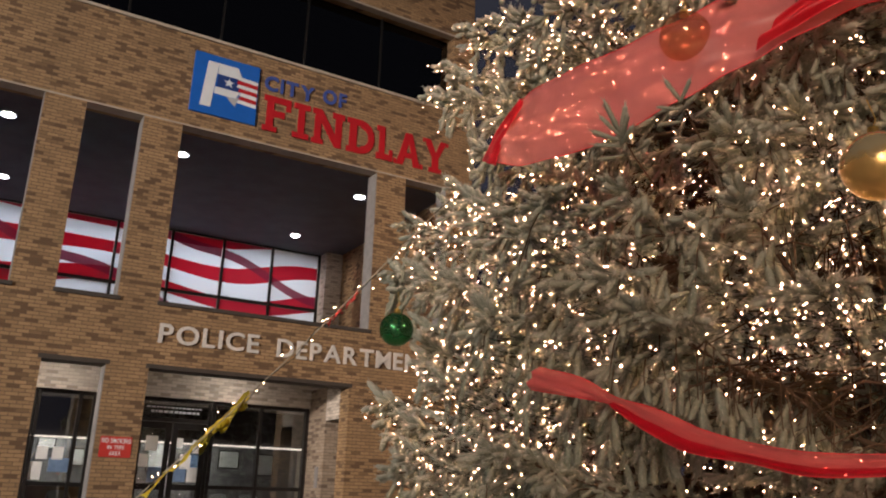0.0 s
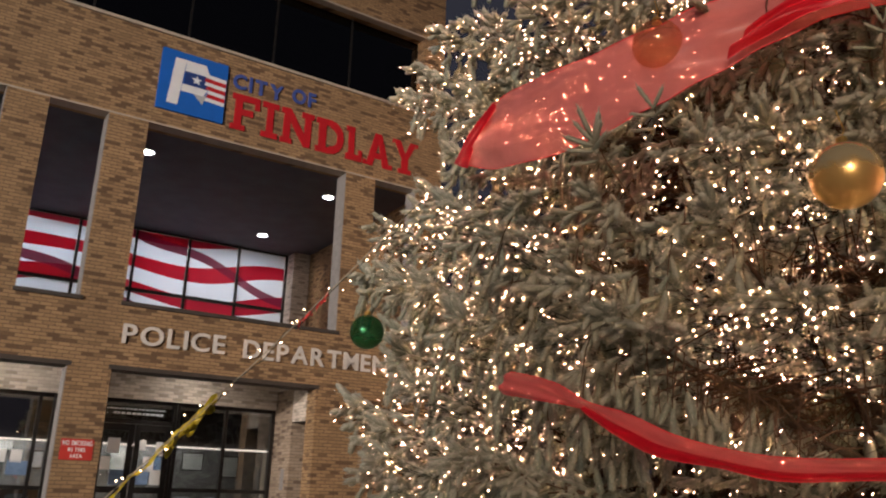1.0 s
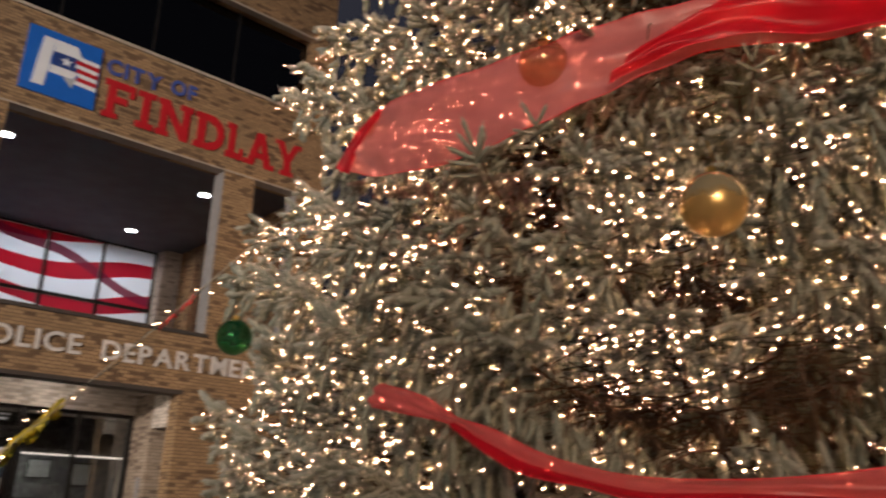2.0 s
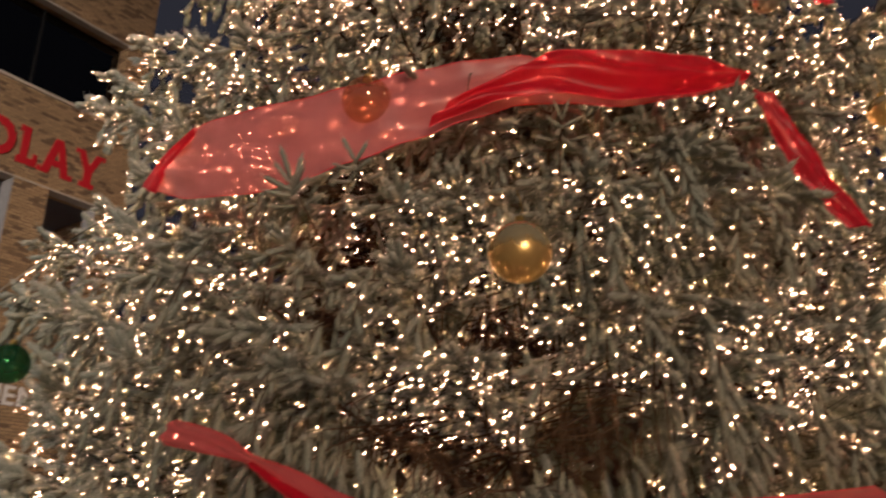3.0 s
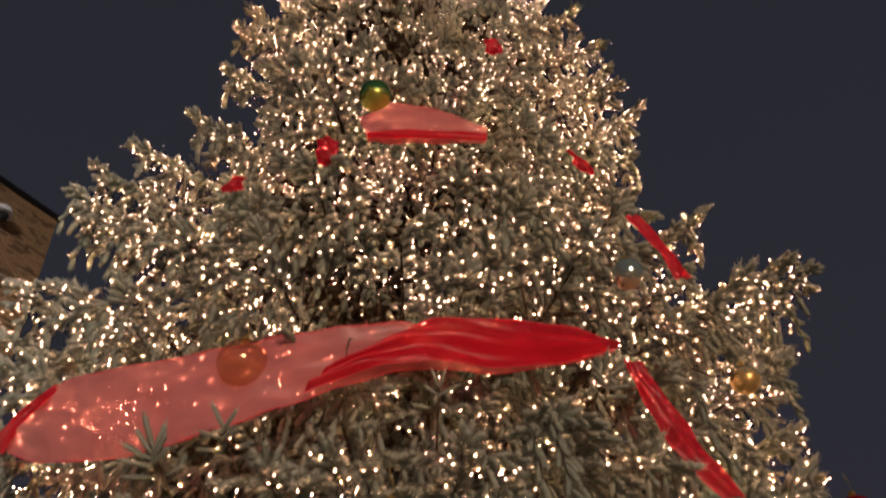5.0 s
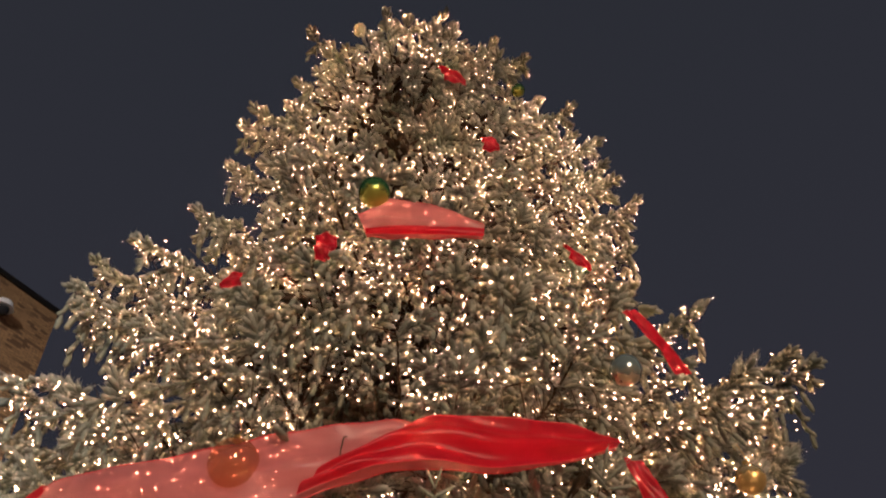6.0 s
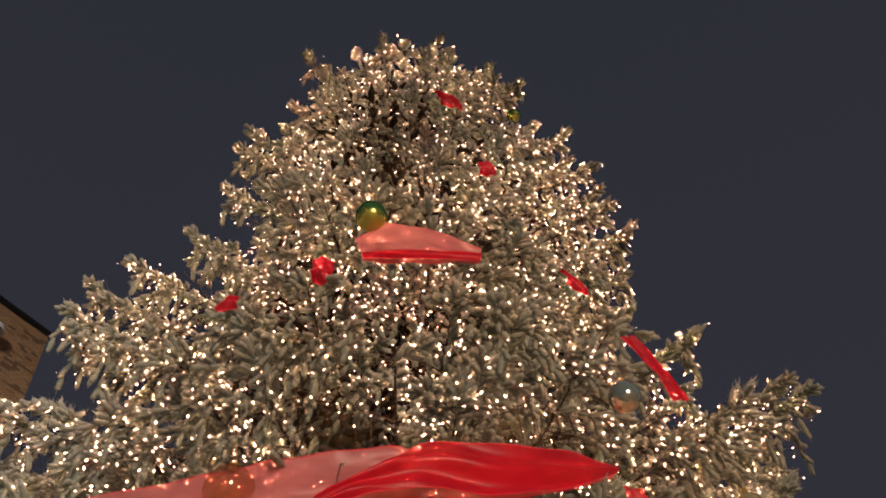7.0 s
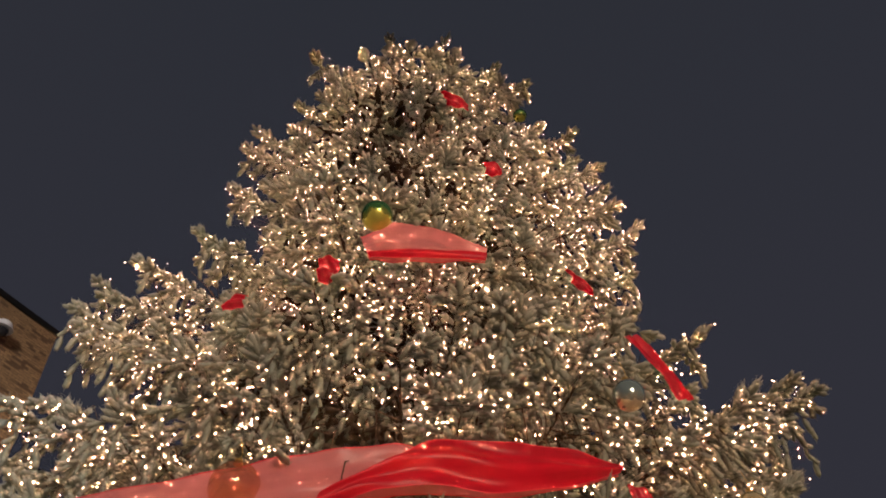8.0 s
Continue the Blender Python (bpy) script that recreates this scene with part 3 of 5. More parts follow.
for ch, w in (("F", 0.62), ("I", 0.38), ("N", 0.78), ("D", 0.70), ("L", 0.42), ("A", 0.72), ("Y", 0.62)):
    bm = bmesh.new()
    for j, q in enumerate(SLAB[ch]):
        strokes(bm, [q], xs, 8.91, w, 0.84, -0.024 - 0.0008 * j, 0.0)
    part("letter", bm, SIGN_RED, city, "red painted slab letter")
    xs += w + 0.065

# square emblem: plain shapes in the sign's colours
emblem = thing("emblem_panel", BASE, "square blue panel with white bars, star and stripes", "sign")
part("panel", bevelled(boxes((2.97, 4.37, -0.05, -0.001, 8.93, 10.31)), 0.008), BLUE, emblem)
bm = bmesh.new()
strokes(bm, [[(0.14, 0.12), (0.30, 0.12), (0.36, 0.88), (0.20, 0.88)], [(0.355, 0.70), (0.74, 0.70), (0.66, 0.88), (0.36, 0.88)], [(0.33, 0.36), (0.66, 0.36), (0.72, 0.48), (0.335, 0.48)]], 2.97, 8.93, 1.4, 1.38, -0.058, -0.05)
part("white_bar", bm, WHITE, emblem)
bm = bmesh.new()
strokes(bm, [[(0.36, 0.485), (0.72, 0.485), (0.72, 0.695), (0.36, 0.695)]], 2.97, 8.93, 1.4, 1.38, -0.056, -0.05)
part("canton", bm, NAVY, emblem)
bm = bmesh.new()
star = [(0.54 + (0.085 if i % 2 == 0 else 0.034) * math.sin(i * math.pi / 5), 0.59 + (0.085 if i % 2 == 0 else 0.034) * math.cos(i * math.pi / 5)) for i in range(10)]
strokes(bm, [star], 2.97, 8.93, 1.4, 1.38, -0.062, -0.056)
part("star", bm, WHITE, emblem)
for i in range(7):
    bm = bmesh.new()
    z = 0.30 + i * 0.0643
    strokes(bm, [[(0.68 + 0.03 * math.sin(i), z), (0.985, z - 0.02), (0.985, z + 0.042), (0.70 + 0.03 * math.sin(i), z + 0.06)]], 2.97, 8.93, 1.4, 1.38, -0.057, -0.05)
    part("stripe", bm, WHITE if i % 2 == 0 else SIGN_RED, emblem)
bm = bmesh.new()
strokes(bm, [[(0.52, 0.355), (0.66, 0.355), (0.71, 0.42), (0.66, 0.22)]], 2.97, 8.93, 1.4, 1.38, -0.060, -0.05)
part("grey_shade", bm, GREY_SHAPE, emblem)

smoking = thing("no_smoking_sign", BASE, "red metal plate reading NO SMOKING IN THIS AREA", "sign")
part("plate", bevelled(boxes((2.23, 2.77, -0.02, -0.002, 1.97, 2.33)), 0.006), surface("red_plate", (0.62, 0.05, 0.04), 0.4, 0, 0.1), smoking)
text_letters(smoking, "NO SMOKING", 2.255, 2.745, 2.215, 0.085, 0.004, WHITE, -0.022, 0.02)
text_letters(smoking, "IN THIS", 2.36, 2.64, 2.11, 0.07, 0.004, WHITE, -0.022, 0.02)
text_letters(smoking, "AREA", 2.40, 2.60, 2.005, 0.07, 0.004, WHITE, -0.022, 0.02)

transom = thing("transom_lettering", BASE, "two lines of small white lettering on glass", "sign")
for z, x0, x1, h in ((3.10, 3.36, 4.50, 0.03), (3.01, 3.46, 4.46, 0.045)):
    x = x0
    while x < x1:
        w = 0.02 + 0.07 * random.random()
        part("bar", boxes((x, min(x + w, x1), GB + 0.10, GB + 0.112, z - h / 2, z + h / 2)), GREY_SHAPE, transom)
        x += w + 0.025

# dome camera under the roof edge
dome = thing("security_camera", BASE @ pose(8.38, -0.02, 14.10) @ Matrix.Diagonal((1.25, 1.25, 1.15, 1)), "white dome security camera fixed to the brick", "camera")
bm = bmesh.new()
bmesh.ops.create_uvsphere(bm, u_segments=20, v_segments=12, radius=0.13, matrix=pose(0, -0.20, -0.05))
part("dome_cover", bm, surface("dome_glass", (0.03, 0.03, 0.035), 0.1), dome, "dark dome glass")
bm = bmesh.new()
bmesh.ops.create_cone(bm, cap_ends=True, segments=24, radius1=0.20, radius2=0.14, depth=0.16, matrix=pose(0, -0.20, 0.06))
part("housing", bm, WHITE, dome, "white housing")
part("bracket", bevelled(boxes((-0.06, 0.06, -0.18, 0.02, 0.02, 0.12)), 0.01), WHITE, dome)

# white chairs in the lobby
def lobby_chair(x, y, turn):
    c = thing("lobby_chair", BASE @ pose(x, y, FLOOR + 0.012, 0, 0, turn), "white plastic lobby chair with a rounded back", "chair", "lobby chairs")
    part("seat", bevelled(boxes((-0.23, 0.23, -0.22, 0.22, 0.43, 0.46)), 0.012), WHITE, c)
    bm = bmesh.new()
    rim = [(0.23 * math.copysign(abs(math.cos(a)) ** 0.6, math.cos(a)), 0.70 + 0.20 * math.copysign(abs(math.sin(a)) ** 0.6, math.sin(a))) for a in [i * math.pi / 12 for i in range(24)]]
    strokes(bm, [rim], 0, 0, 1, 1, 0.20, 0.225)
    part("backrest", bm, WHITE, c, "rounded white backrest")
    for px in (-0.19, 0.19):
        for py in (-0.18, 0.18):
            part("leg", boxes((px - 0.012, px + 0.012, py - 0.012, py + 0.012, 0.0, 0.43)), DARK_METAL, c)
        part("back_post", boxes((px - 0.012, px + 0.012, 0.226, 0.245, 0.40, 0.80)), DARK_METAL, c)
    return c


lobby_chair(6.0, GB + 1.1, 170)
lobby_chair(5.3, GB + 1.3, 190)
lobby_chair(2.0, GB + 1.0, 180)

# notices and frames seen in the lobby
for x, z, w, h, mat in ((0.9, 2.5, 0.35, 0.45, PAPER), (1.6, 2.1, 0.3, 0.36, PAPER), (2.05, 2.1, 0.3, 0.36, PAPER), (2.6, 1.9, 0.6, 0.5, PAPER_DARK), (3.5, 2.2, 0.5, 0.7, PAPER), (4.4, 2.0, 0.4, 0.55, PAPER_DARK), (5.3, 2.2, 0.5, 0.4, PAPER), (6.3, 2.1, 0.4, 0.5, PAPER)):
    fr = thing("picture_frame", BASE @ pose(x + 1.0, 5.98, z), "framed notice on the lobby wall", "picture", "lobby pictures")
    part("frame", bevelled(boxes((-w / 2 - 0.03, w / 2 + 0.03, -0.02, 0.0, -h / 2 - 0.03, h / 2 + 0.03)), 0.005), DARK_METAL, fr)
    part("print", boxes((-w / 2, w / 2, -0.028, -0.021, -h / 2, h / 2)), mat, fr)
for x, z, w, h, mat in ((3.55, 2.35, 0.24, 0.30, PAPER), (3.42, 2.0, 0.2, 0.26, PAPER), (3.68, 1.72, 0.28, 0.30, PAPER_DARK), (4.28, 2.0, 0.22, 0.3, PAPER), (4.48, 2.32, 0.16, 0.28, PAPER), (4.12, 2.38, 0.14, 0.2, PAPER), (1.42, 1.72, 0.26, 0.34, PAPER), (1.52, 2.06, 0.2, 0.24, PAPER), (1.80, 2.06, 0.2, 0.24, PAPER), (1.84, 1.84, 0.36, 0.26, PAPER_DARK), (4.18, 1.74, 0.26, 0.3, PAPER_DARK), (4.46, 1.74, 0.24, 0.3, PAPER)):
    solid("notice", boxes((x - w / 2, x + w / 2, GB + 0.105, GB + 0.113, z - h / 2, z + h / 2)), mat, BASE, "printed notice taped to the door glass", "notice", "door notices")

# ---------------------------------------------------------------- the spruce
AXIS = np.array([4.7, 7.85])
rng = np.random.default_rng(11)
LEFTWARD = np.array([math.cos(radians(168)), math.sin(radians(168))])
PROFILE_Z = [0.0, 1.5, 3.0, 4.0, 5.5, 6.5, 7.5, 8.5, 9.5, 10.5, 11.5, 12.5, 13.5, 14.5, 15.5, 16.5, 17.4]
PROFILE_R = [4.6, 4.95, 4.85, 4.6, 4.25, 4.0, 3.6, 3.15, 3.0, 2.9, 2.75, 2.5, 2.3, 2.1, 1.7, 1.1, 0.5]


def crown_radius(phi, z):
    d = math.cos(phi) * LEFTWARD[0] + math.sin(phi) * LEFTWARD[1]
    return float(np.interp(z, PROFILE_Z, PROFILE_R)) * (1 + float(np.interp(z, [1.5, 4.5, 7.5], [0.08, 0.04, 0.0])) * d)


def finger_template(seed, needles, sides, rings, needle=0.17, broad=0.024):
    """One frosted shoot along +z, one unit long: a plump rounded body bristling with short needles that lean forward."""
    r = np.random.default_rng(seed)
    v, f, tip = [], [], []
    k = sides
    for z, rad in rings:
        for i in range(k):
            a = 2 * math.pi * (i + r.uniform(-0.25, 0.25)) / k
            q = rad * r.uniform(0.8, 1.2)
            v.append((q * math.cos(a), q * math.sin(a), z + r.uniform(-0.03, 0.03)))
            tip.append(0.10 + 0.45 * z)
    v.append((0, 0, 0.97))
    tip.append(0.7)
    n = len(rings)
    for j in range(n - 1):
        for i in range(k):
            p, q = j * k + i, j * k + (i + 1) % k
            f += [(p, q, q + k), (p, q + k, p + k)]
    for i in range(k):
        f.append(((n - 1) * k + i, (n - 1) * k + (i + 1) % k, n * k))
    zs, rs = [z for z, _ in rings] + [1.0], [q for _, q in rings] + [0.02]
    for i in range(needles):
        z = 0.04 + 0.94 * (i + r.random()) / needles
        a = i * 2.4 + r.normal(0, 0.3)
        out = np.array([math.cos(a), math.sin(a), 0])
        side = np.array([-math.sin(a), math.cos(a), 0]) * broad
        base = out * float(np.interp(z, zs, rs)) * 0.85 + np.array([0, 0, z - 0.02])
        lift = 0.75 + 0.9 * z
        end = base + (out + np.array([0, 0, lift])) / math.hypot(1, lift) * needle * r.uniform(0.75, 1.2)
        s = len(v)
        v += [tuple(base - side), tuple(base + side), tuple(end)]
        # frosted ends, paled further so that the shoots look rim-lit
        tip += [0.25 + 0.4 * z, 0.25 + 0.4 * z, 1.0 + 0.5 * z]
        f.append((s, s + 1, s + 2))
    return np.array(v), np.array(f), np.array(tip)


FINGERS = {
    "near": [finger_template(s, 30, 5, ((0.0, 0.06), (0.28, 0.125), (0.82, 0.115)), 0.22, 0.020) for s in range(5)],
    "far": [finger_template(20 + s, 9, 5, ((0.0, 0.07), (0.30, 0.16), (0.82, 0.145)), 0.20, 0.026) for s in range(5)],
    "back": [finger_template(40 + s, 2, 3, ((0.0, 0.10), (0.55, 0.19))) for s in range(5)],
}


def unit(v):
    return v / (np.linalg.norm(v, axis=-1, keepdims=True) + 1e-9)


def grow_shoots(base, way, length, outer, kind, girth):
    """Mesh arrays of all shoots of one bough."""
    vs, fs, ts, at = [], [], [], 0
    pick = rng.integers(0, 5, len(base))
    way = unit(way)
    ref = np.where(np.abs(way[:, 2:3]) > 0.9, np.array([[1.0, 0, 0]]), np.array([[0, 0, 1.0]]))
    a = unit(np.cross(ref, way))
    b = np.cross(way, a)
    for k in range(5):
        m = pick == k
        if not m.any():
            continue
        v, f, tip = FINGERS[kind][k]
        g = (length[m] * girth)[:, None, None]
        w = base[m][:, None] + g * (v[None, :, 0:1] * a[m][:, None] + v[None, :, 1:2] * b[m][:, None]) + length[m][:, None, None] * v[None, :, 2:3] * way[m][:, None]
        # a slight curl upward at the end
        w[:, :, 2] += length[m][:, None] * 0.10 * v[None, :, 2] ** 2
        n = int(m.sum())
        vs.append(w.reshape(-1, 3))
        fs.append((f[None] + at + (np.arange(n) * len(v))[:, None, None]).reshape(-1, 3))
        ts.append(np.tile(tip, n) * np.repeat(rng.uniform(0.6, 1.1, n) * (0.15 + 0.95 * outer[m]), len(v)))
        at += n * len(v)
    return np.concatenate(vs), np.concatenate(fs), np.concatenate(ts)


tree = thing("christmas_tree", pose(AXIS[0], AXIS[1], 0), "tall frosted blue spruce covered with warm white lights", "tree")
tz = np.linspace(0, 17.2, 24)
tv, tf = tube(np.stack([0.05 * np.sin(tz * 0.7), 0.04 * np.cos(tz * 0.9), tz], 1), 0.30 * (1 - tz / 17.6) + 0.015, 12)
ob = new("trunk", array_mesh("trunk", tv, tf, BARK))
ob.parent = tree
ob["label"] = "brown scaly spruce trunk"

FACING = 239.0
# stretches of the crown that ribbons and ornaments lie over: azimuths, heights, radius from which shoots are pressed aside
CLEARED = []


def pressed(p):
    """True for a shoot that would stand in front of a ribbon or a ball."""
    az = math.degrees(math.atan2(p[1], p[0])) % 360
    r = math.hypot(p[0], p[1])
    for a0, z0, a1, z1, half, rad in CLEARED:
        if a0 - 1.0 <= az <= a1 + 1.0:
            u = (az - a0) / max(0.5, a1 - a0)
            if abs(p[2] - (z0 + (z1 - z0) * u) + (z0 - 1.7) / (9.0 - rad) * (r - rad)) < half and r > rad - 0.12:
                return True
    return False


# dark hollows between the pads: azimuth, height, half width in degrees, half height
HOLLOWS = [(235.5, 2.92, 7.5, 0.26), (224.8, 2.2, 5.5, 0.24), (232.5, 2.0, 6.0, 0.28), (243.5, 2.2, 6.0, 0.34), (252.4, 3.05, 6.0, 0.2), (232, 5.65, 7.5, 0.5),
           (228.5, 5.05, 8.0, 0.30), (255.3, 5.3, 6.0, 0.25), (254.8, 7.4, 5.5, 0.36), (263, 5.55, 4.0, 0.25), (214, 3.05, 4.5, 0.18), (222, 3.45, 3.0, 0.15), (238, 6.5, 4, 0.2)]


def sunken(p):
    """True for a shoot in one of the hollows where the crown opens towards the trunk."""
    az = math.degrees(math.atan2(p[1], p[0])) % 360
    if math.hypot(p[0], p[1]) < 0.52 * float(np.interp(p[2], PROFILE_Z, PROFILE_R)):
        return False
    return any(((az - a) / wa) ** 2 + ((p[2] - z) / wz) ** 2 < 1 for a, z, wa, wz in HOLLOWS)


def away(phi):
    """Degrees between a bough's direction and the plaza side."""
    return abs((math.degrees(phi) - FACING + 180) % 360 - 180)


def bough(phi, z_tip, reach, density=1.0, lights=40, lift=None, wide=1.0, kind=None, hang=0.6, star=False):
    """A limb that ends in a drooping pad of plumes, with hanging shoots below and a string of lights laid over it."""
    k = float(np.interp(z_tip, [0, 3, 8, 13, 17], [-0.02, 0.04, 0.16, 0.42, 1.0])) if lift is None else lift
    out = np.array([math.cos(phi), math.sin(phi), 0.0])
    across = np.array([-out[1], out[0], 0.0])
    up = np.array([0, 0, 1.0])
    bend = rng.normal(0, 0.04)
    sag = rng.uniform(0.03, 0.09)
    zb = max(0.5, z_tip - k * reach)

    def at(s):
        s = np.asarray(s, float)[..., None]
        flat = out * reach * s + across * reach * bend * s * s
        high = zb + (z_tip - zb) * s - sag * reach * np.sin(np.pi * s ** 1.3) + 0.03 * reach * s ** 8
        return flat + up * high

    kind = kind or ("near" if z_tip < 6.2 and away(phi) < 75 else "far")
    wood = [tube(at(np.linspace(0.02, 0.98, 10)), np.linspace(0.055 * reach / 4 + 0.012, 0.006, 10), 5)]
    base, way, ln, outer = [], [], [], []

    def add(p, w, length, s):
        q = p + w / (np.linalg.norm(w) + 1e-6) * length
        if pressed(q) or sunken(q):
            return
        base.append(p)
        way.append(w)
        ln.append(length)
        outer.append(s)

    def plume(p0, d, length, s, droop):
        """A feather of shoots: two rows to the sides, some on top, and a fan at the end."""
        n = max(2, int(length / (0.112 / density)))
        side = unit(np.cross(d, up))
        wood.append(tube([p0, p0 + d * length * 0.5 - up * droop * length * 0.25, p0 + d * length - up * droop * length], [0.010, 0.007, 0.004], 3))
        for i in range(n):
            u = (i + 0.6) / n
            p = p0 + d * length * u - up * droop * length * u * u
            fwd = unit(d - up * 2 * droop * u)
            for sgn in (-1, 1):
                add(p, fwd * rng.uniform(0.7, 1.0) + side * sgn * rng.uniform(0.45, 0.75) - up * rng.uniform(0.25, 0.85), rng.uniform(0.15, 0.215), s)
            if rng.random() < 0.4:
                add(p, fwd * 0.9 + side * rng.normal(0, 0.5) + up * rng.uniform(0.0, 0.3), rng.uniform(0.11, 0.16), s)
        e = p0 + d * length - up * droop * length
        fwd = unit(d - up * 1.2 * droop)
        for a in (-0.7, 0.0, 0.7):
            add(e - fwd * 0.03 * abs(a), fwd + side * a - up * rng.uniform(0.0, 0.4), rng.uniform(0.16, 0.23), s)

    def curtain(q, s, drop):
        """A weeping branchlet whose shoots hang over one another like shingles."""
        h = unit(np.array([rng.normal(0, 0.10), rng.normal(0, 0.10), -1.0]) + out * 0.16)
        lean = across * (1 if rng.random() < 0.5 else -1)
        wood.append(tube([q, q + h * drop * 0.5 + out * 0.03, q + h * drop], [0.007, 0.005, 0.003], 3))
        m = max(2, int(drop / 0.09))
        for j in range(m):
            lean = -lean
            add(q + h * drop * j / m, h + lean * rng.uniform(0.12, 0.42) + out * rng.uniform(0.0, 0.4), rng.uniform(0.15, 0.22), s * (0.75 - 0.35 * j / m))
        add(q + h * drop, h + rng.normal(0, 0.12, 3), rng.uniform(0.18, 0.26), s * 0.4)

    start = 0.60 if reach > 3.2 else (0.42 if reach > 2.2 else 0.2)
    span = (1 - start) * reach
    n = max(2, int(span / 0.34 * density))
    for i in range(n):
        s = start + (1 - start) * (i + 0.3 + 0.5 * rng.random()) / n
        p = at(s)
        tang = unit(at(min(1, s + 0.03)) - at(s - 0.03))
        ls = wide * min(0.72, 0.22 + 0.42 * (1 - s) * reach) * rng.uniform(0.75, 1.15)
        for sgn in (-1, 1):
            ang = radians(rng.uniform(36, 62)) * sgn
            d = unit(tang * math.cos(ang) + across * math.sin(ang) + up * rng.normal(-0.06, 0.06))
            droop = rng.uniform(0.20, 0.42)
            plume(p, d, ls, s, droop)
            for u in (0.2, 0.55, 0.9):
                if rng.random() < hang * (1.0 if s < 0.88 else 0.35):
                    curtain(p + d * ls * u - up * droop * ls * u * u, s, rng.uniform(0.18, 0.34 + 0.34 * hang))
        if s < 0.9 and rng.random() < hang + 0.2:
            curtain(p, s, rng.uniform(0.25, 0.35 + 0.35 * hang))
    # the frosted ridge, the leading shoot and its fan
    for s in np.arange(start, 0.97, 0.10 / reach):
        tang = unit(at(min(1, s + 0.03)) - at(s - 0.03))
        add(at(s), tang + across * rng.uniform(-0.6, 0.6) + up * rng.uniform(0.1, 0.4), rng.uniform(0.14, 0.20), 1.0)
    plume(at(start + 0.3 * (1 - start)), unit(at(1.0) - at(start + 0.3 * (1 - start))), 0.7 * span, 1.0, 0.02)
    tang = unit(at(1.0) - at(0.94))
    for j in range(7 if star else 4):
        a = (j - 3) / 3 if star else (j - 1.5) / 2
        add(at(1.0 - 0.03 * abs(a)), tang + across * a * 0.9 + up * (rng.uniform(0.0, 0.45) if star else rng.uniform(-0.5, 0.1)), rng.uniform(0.20, 0.27) if star else 0.18, 1.0)
    # bare dead twigs deeper in
    if reach > 2.4 and density > 0.6:
        for j in range(5):
            curtain(at(rng.uniform(0.2, start)) + across * rng.normal(0, 0.35), 0.2, rng.uniform(0.2, 0.5))
        for j in range(34):
            s = rng.uniform(0.3, start + 0.2)
            p = at(s)
            d = unit(out * rng.uniform(0.1, 0.8) + across * rng.normal(0, 0.8) + up * rng.normal(-0.3, 0.35))
            l2 = rng.uniform(0.3, 0.9)
            mid = p + d * l2 * 0.5 + rng.normal(0, 0.05, 3)
            wood.append(tube([p, mid, p + d * l2 + rng.normal(0, 0.06, 3)], [0.009, 0.007, 0.004], 3))
    if not base:
        return
    base, way, ln, outer = np.array(base), np.array(way), np.array(ln), np.array(outer)
    wv, wf = joined(wood)
    limb = new("bough", array_mesh("bough", wv, wf, TWIG))
    limb.parent = tree
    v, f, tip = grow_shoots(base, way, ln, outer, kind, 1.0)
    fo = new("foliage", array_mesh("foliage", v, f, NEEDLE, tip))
    fo.parent = limb
    # the string of lights laid over this bough
    if lights:
        lights = min(int(lights * 2.05), len(base))
        pick = rng.choice(len(base), lights, replace=False)
        # strings lie in patches, with bare stretches between them
        pick = np.array([k for k in pick if z_tip > 8.6 or noise.noise(Vector(base[k]) * 1.15 + Vector((7, 3, 1))) > -0.14 or rng.random() < 0.3] or [pick[0], pick[-1]])
        lights = len(pick)
        pick = pick[np.argsort(outer[pick] + rng.normal(0, 0.03, lights))]
        pos = base[pick] + unit(way[pick]) * (ln[pick] * rng.uniform(0.3, 1.0, lights))[:, None] + out * 0.04 + up * rng.uniform(-0.07, 0.04, lights)[:, None]
        # some of the bulbs sit deeper among the shoots
        pos -= out * (rng.uniform(0.10, 0.32, lights) * (rng.random(lights) < 0.46))[:, None]
        oct_v = np.array([(1, 0, 0), (-1, 0, 0), (0, 1, 0), (0, -1, 0), (0, 0, 1.25), (0, 0, -1.25)])
        oct_f = np.array([(0, 2, 4), (2, 1, 4), (1, 3, 4), (3, 0, 4), (2, 0, 5), (1, 2, 5), (3, 1, 5), (0, 3, 5)])
        rad = rng.uniform(0.0030, 0.0050, lights) * float(np.interp(z_tip, [2, 6, 12], [0.86, 1.0, 0.92]))
        bv = (pos[:, None] + rad[:, None, None] * oct_v[None]).reshape(-1, 3)
        bf = (oct_f[None] + (np.arange(lights) * 6)[:, None, None]).reshape(-1, 3)
        string = thing("string_lights", pose(AXIS[0], AXIS[1], 0), "dark green wire with warm white bulbs on the spruce", "string lights", "tree lights")
        o = new("bulb_chain", array_mesh("bulb_chain", bv, bf, BULB))
        o.parent = string
        o["kind"] = "stuff"
        track = []
        for i in range(lights):
            track.append(pos[i] - up * 0.010 - out * 0.012)
        o = new("wire", array_mesh("wire", *tube(track, 0.0018, 3), WIRE))
        o.parent = string
    return limb


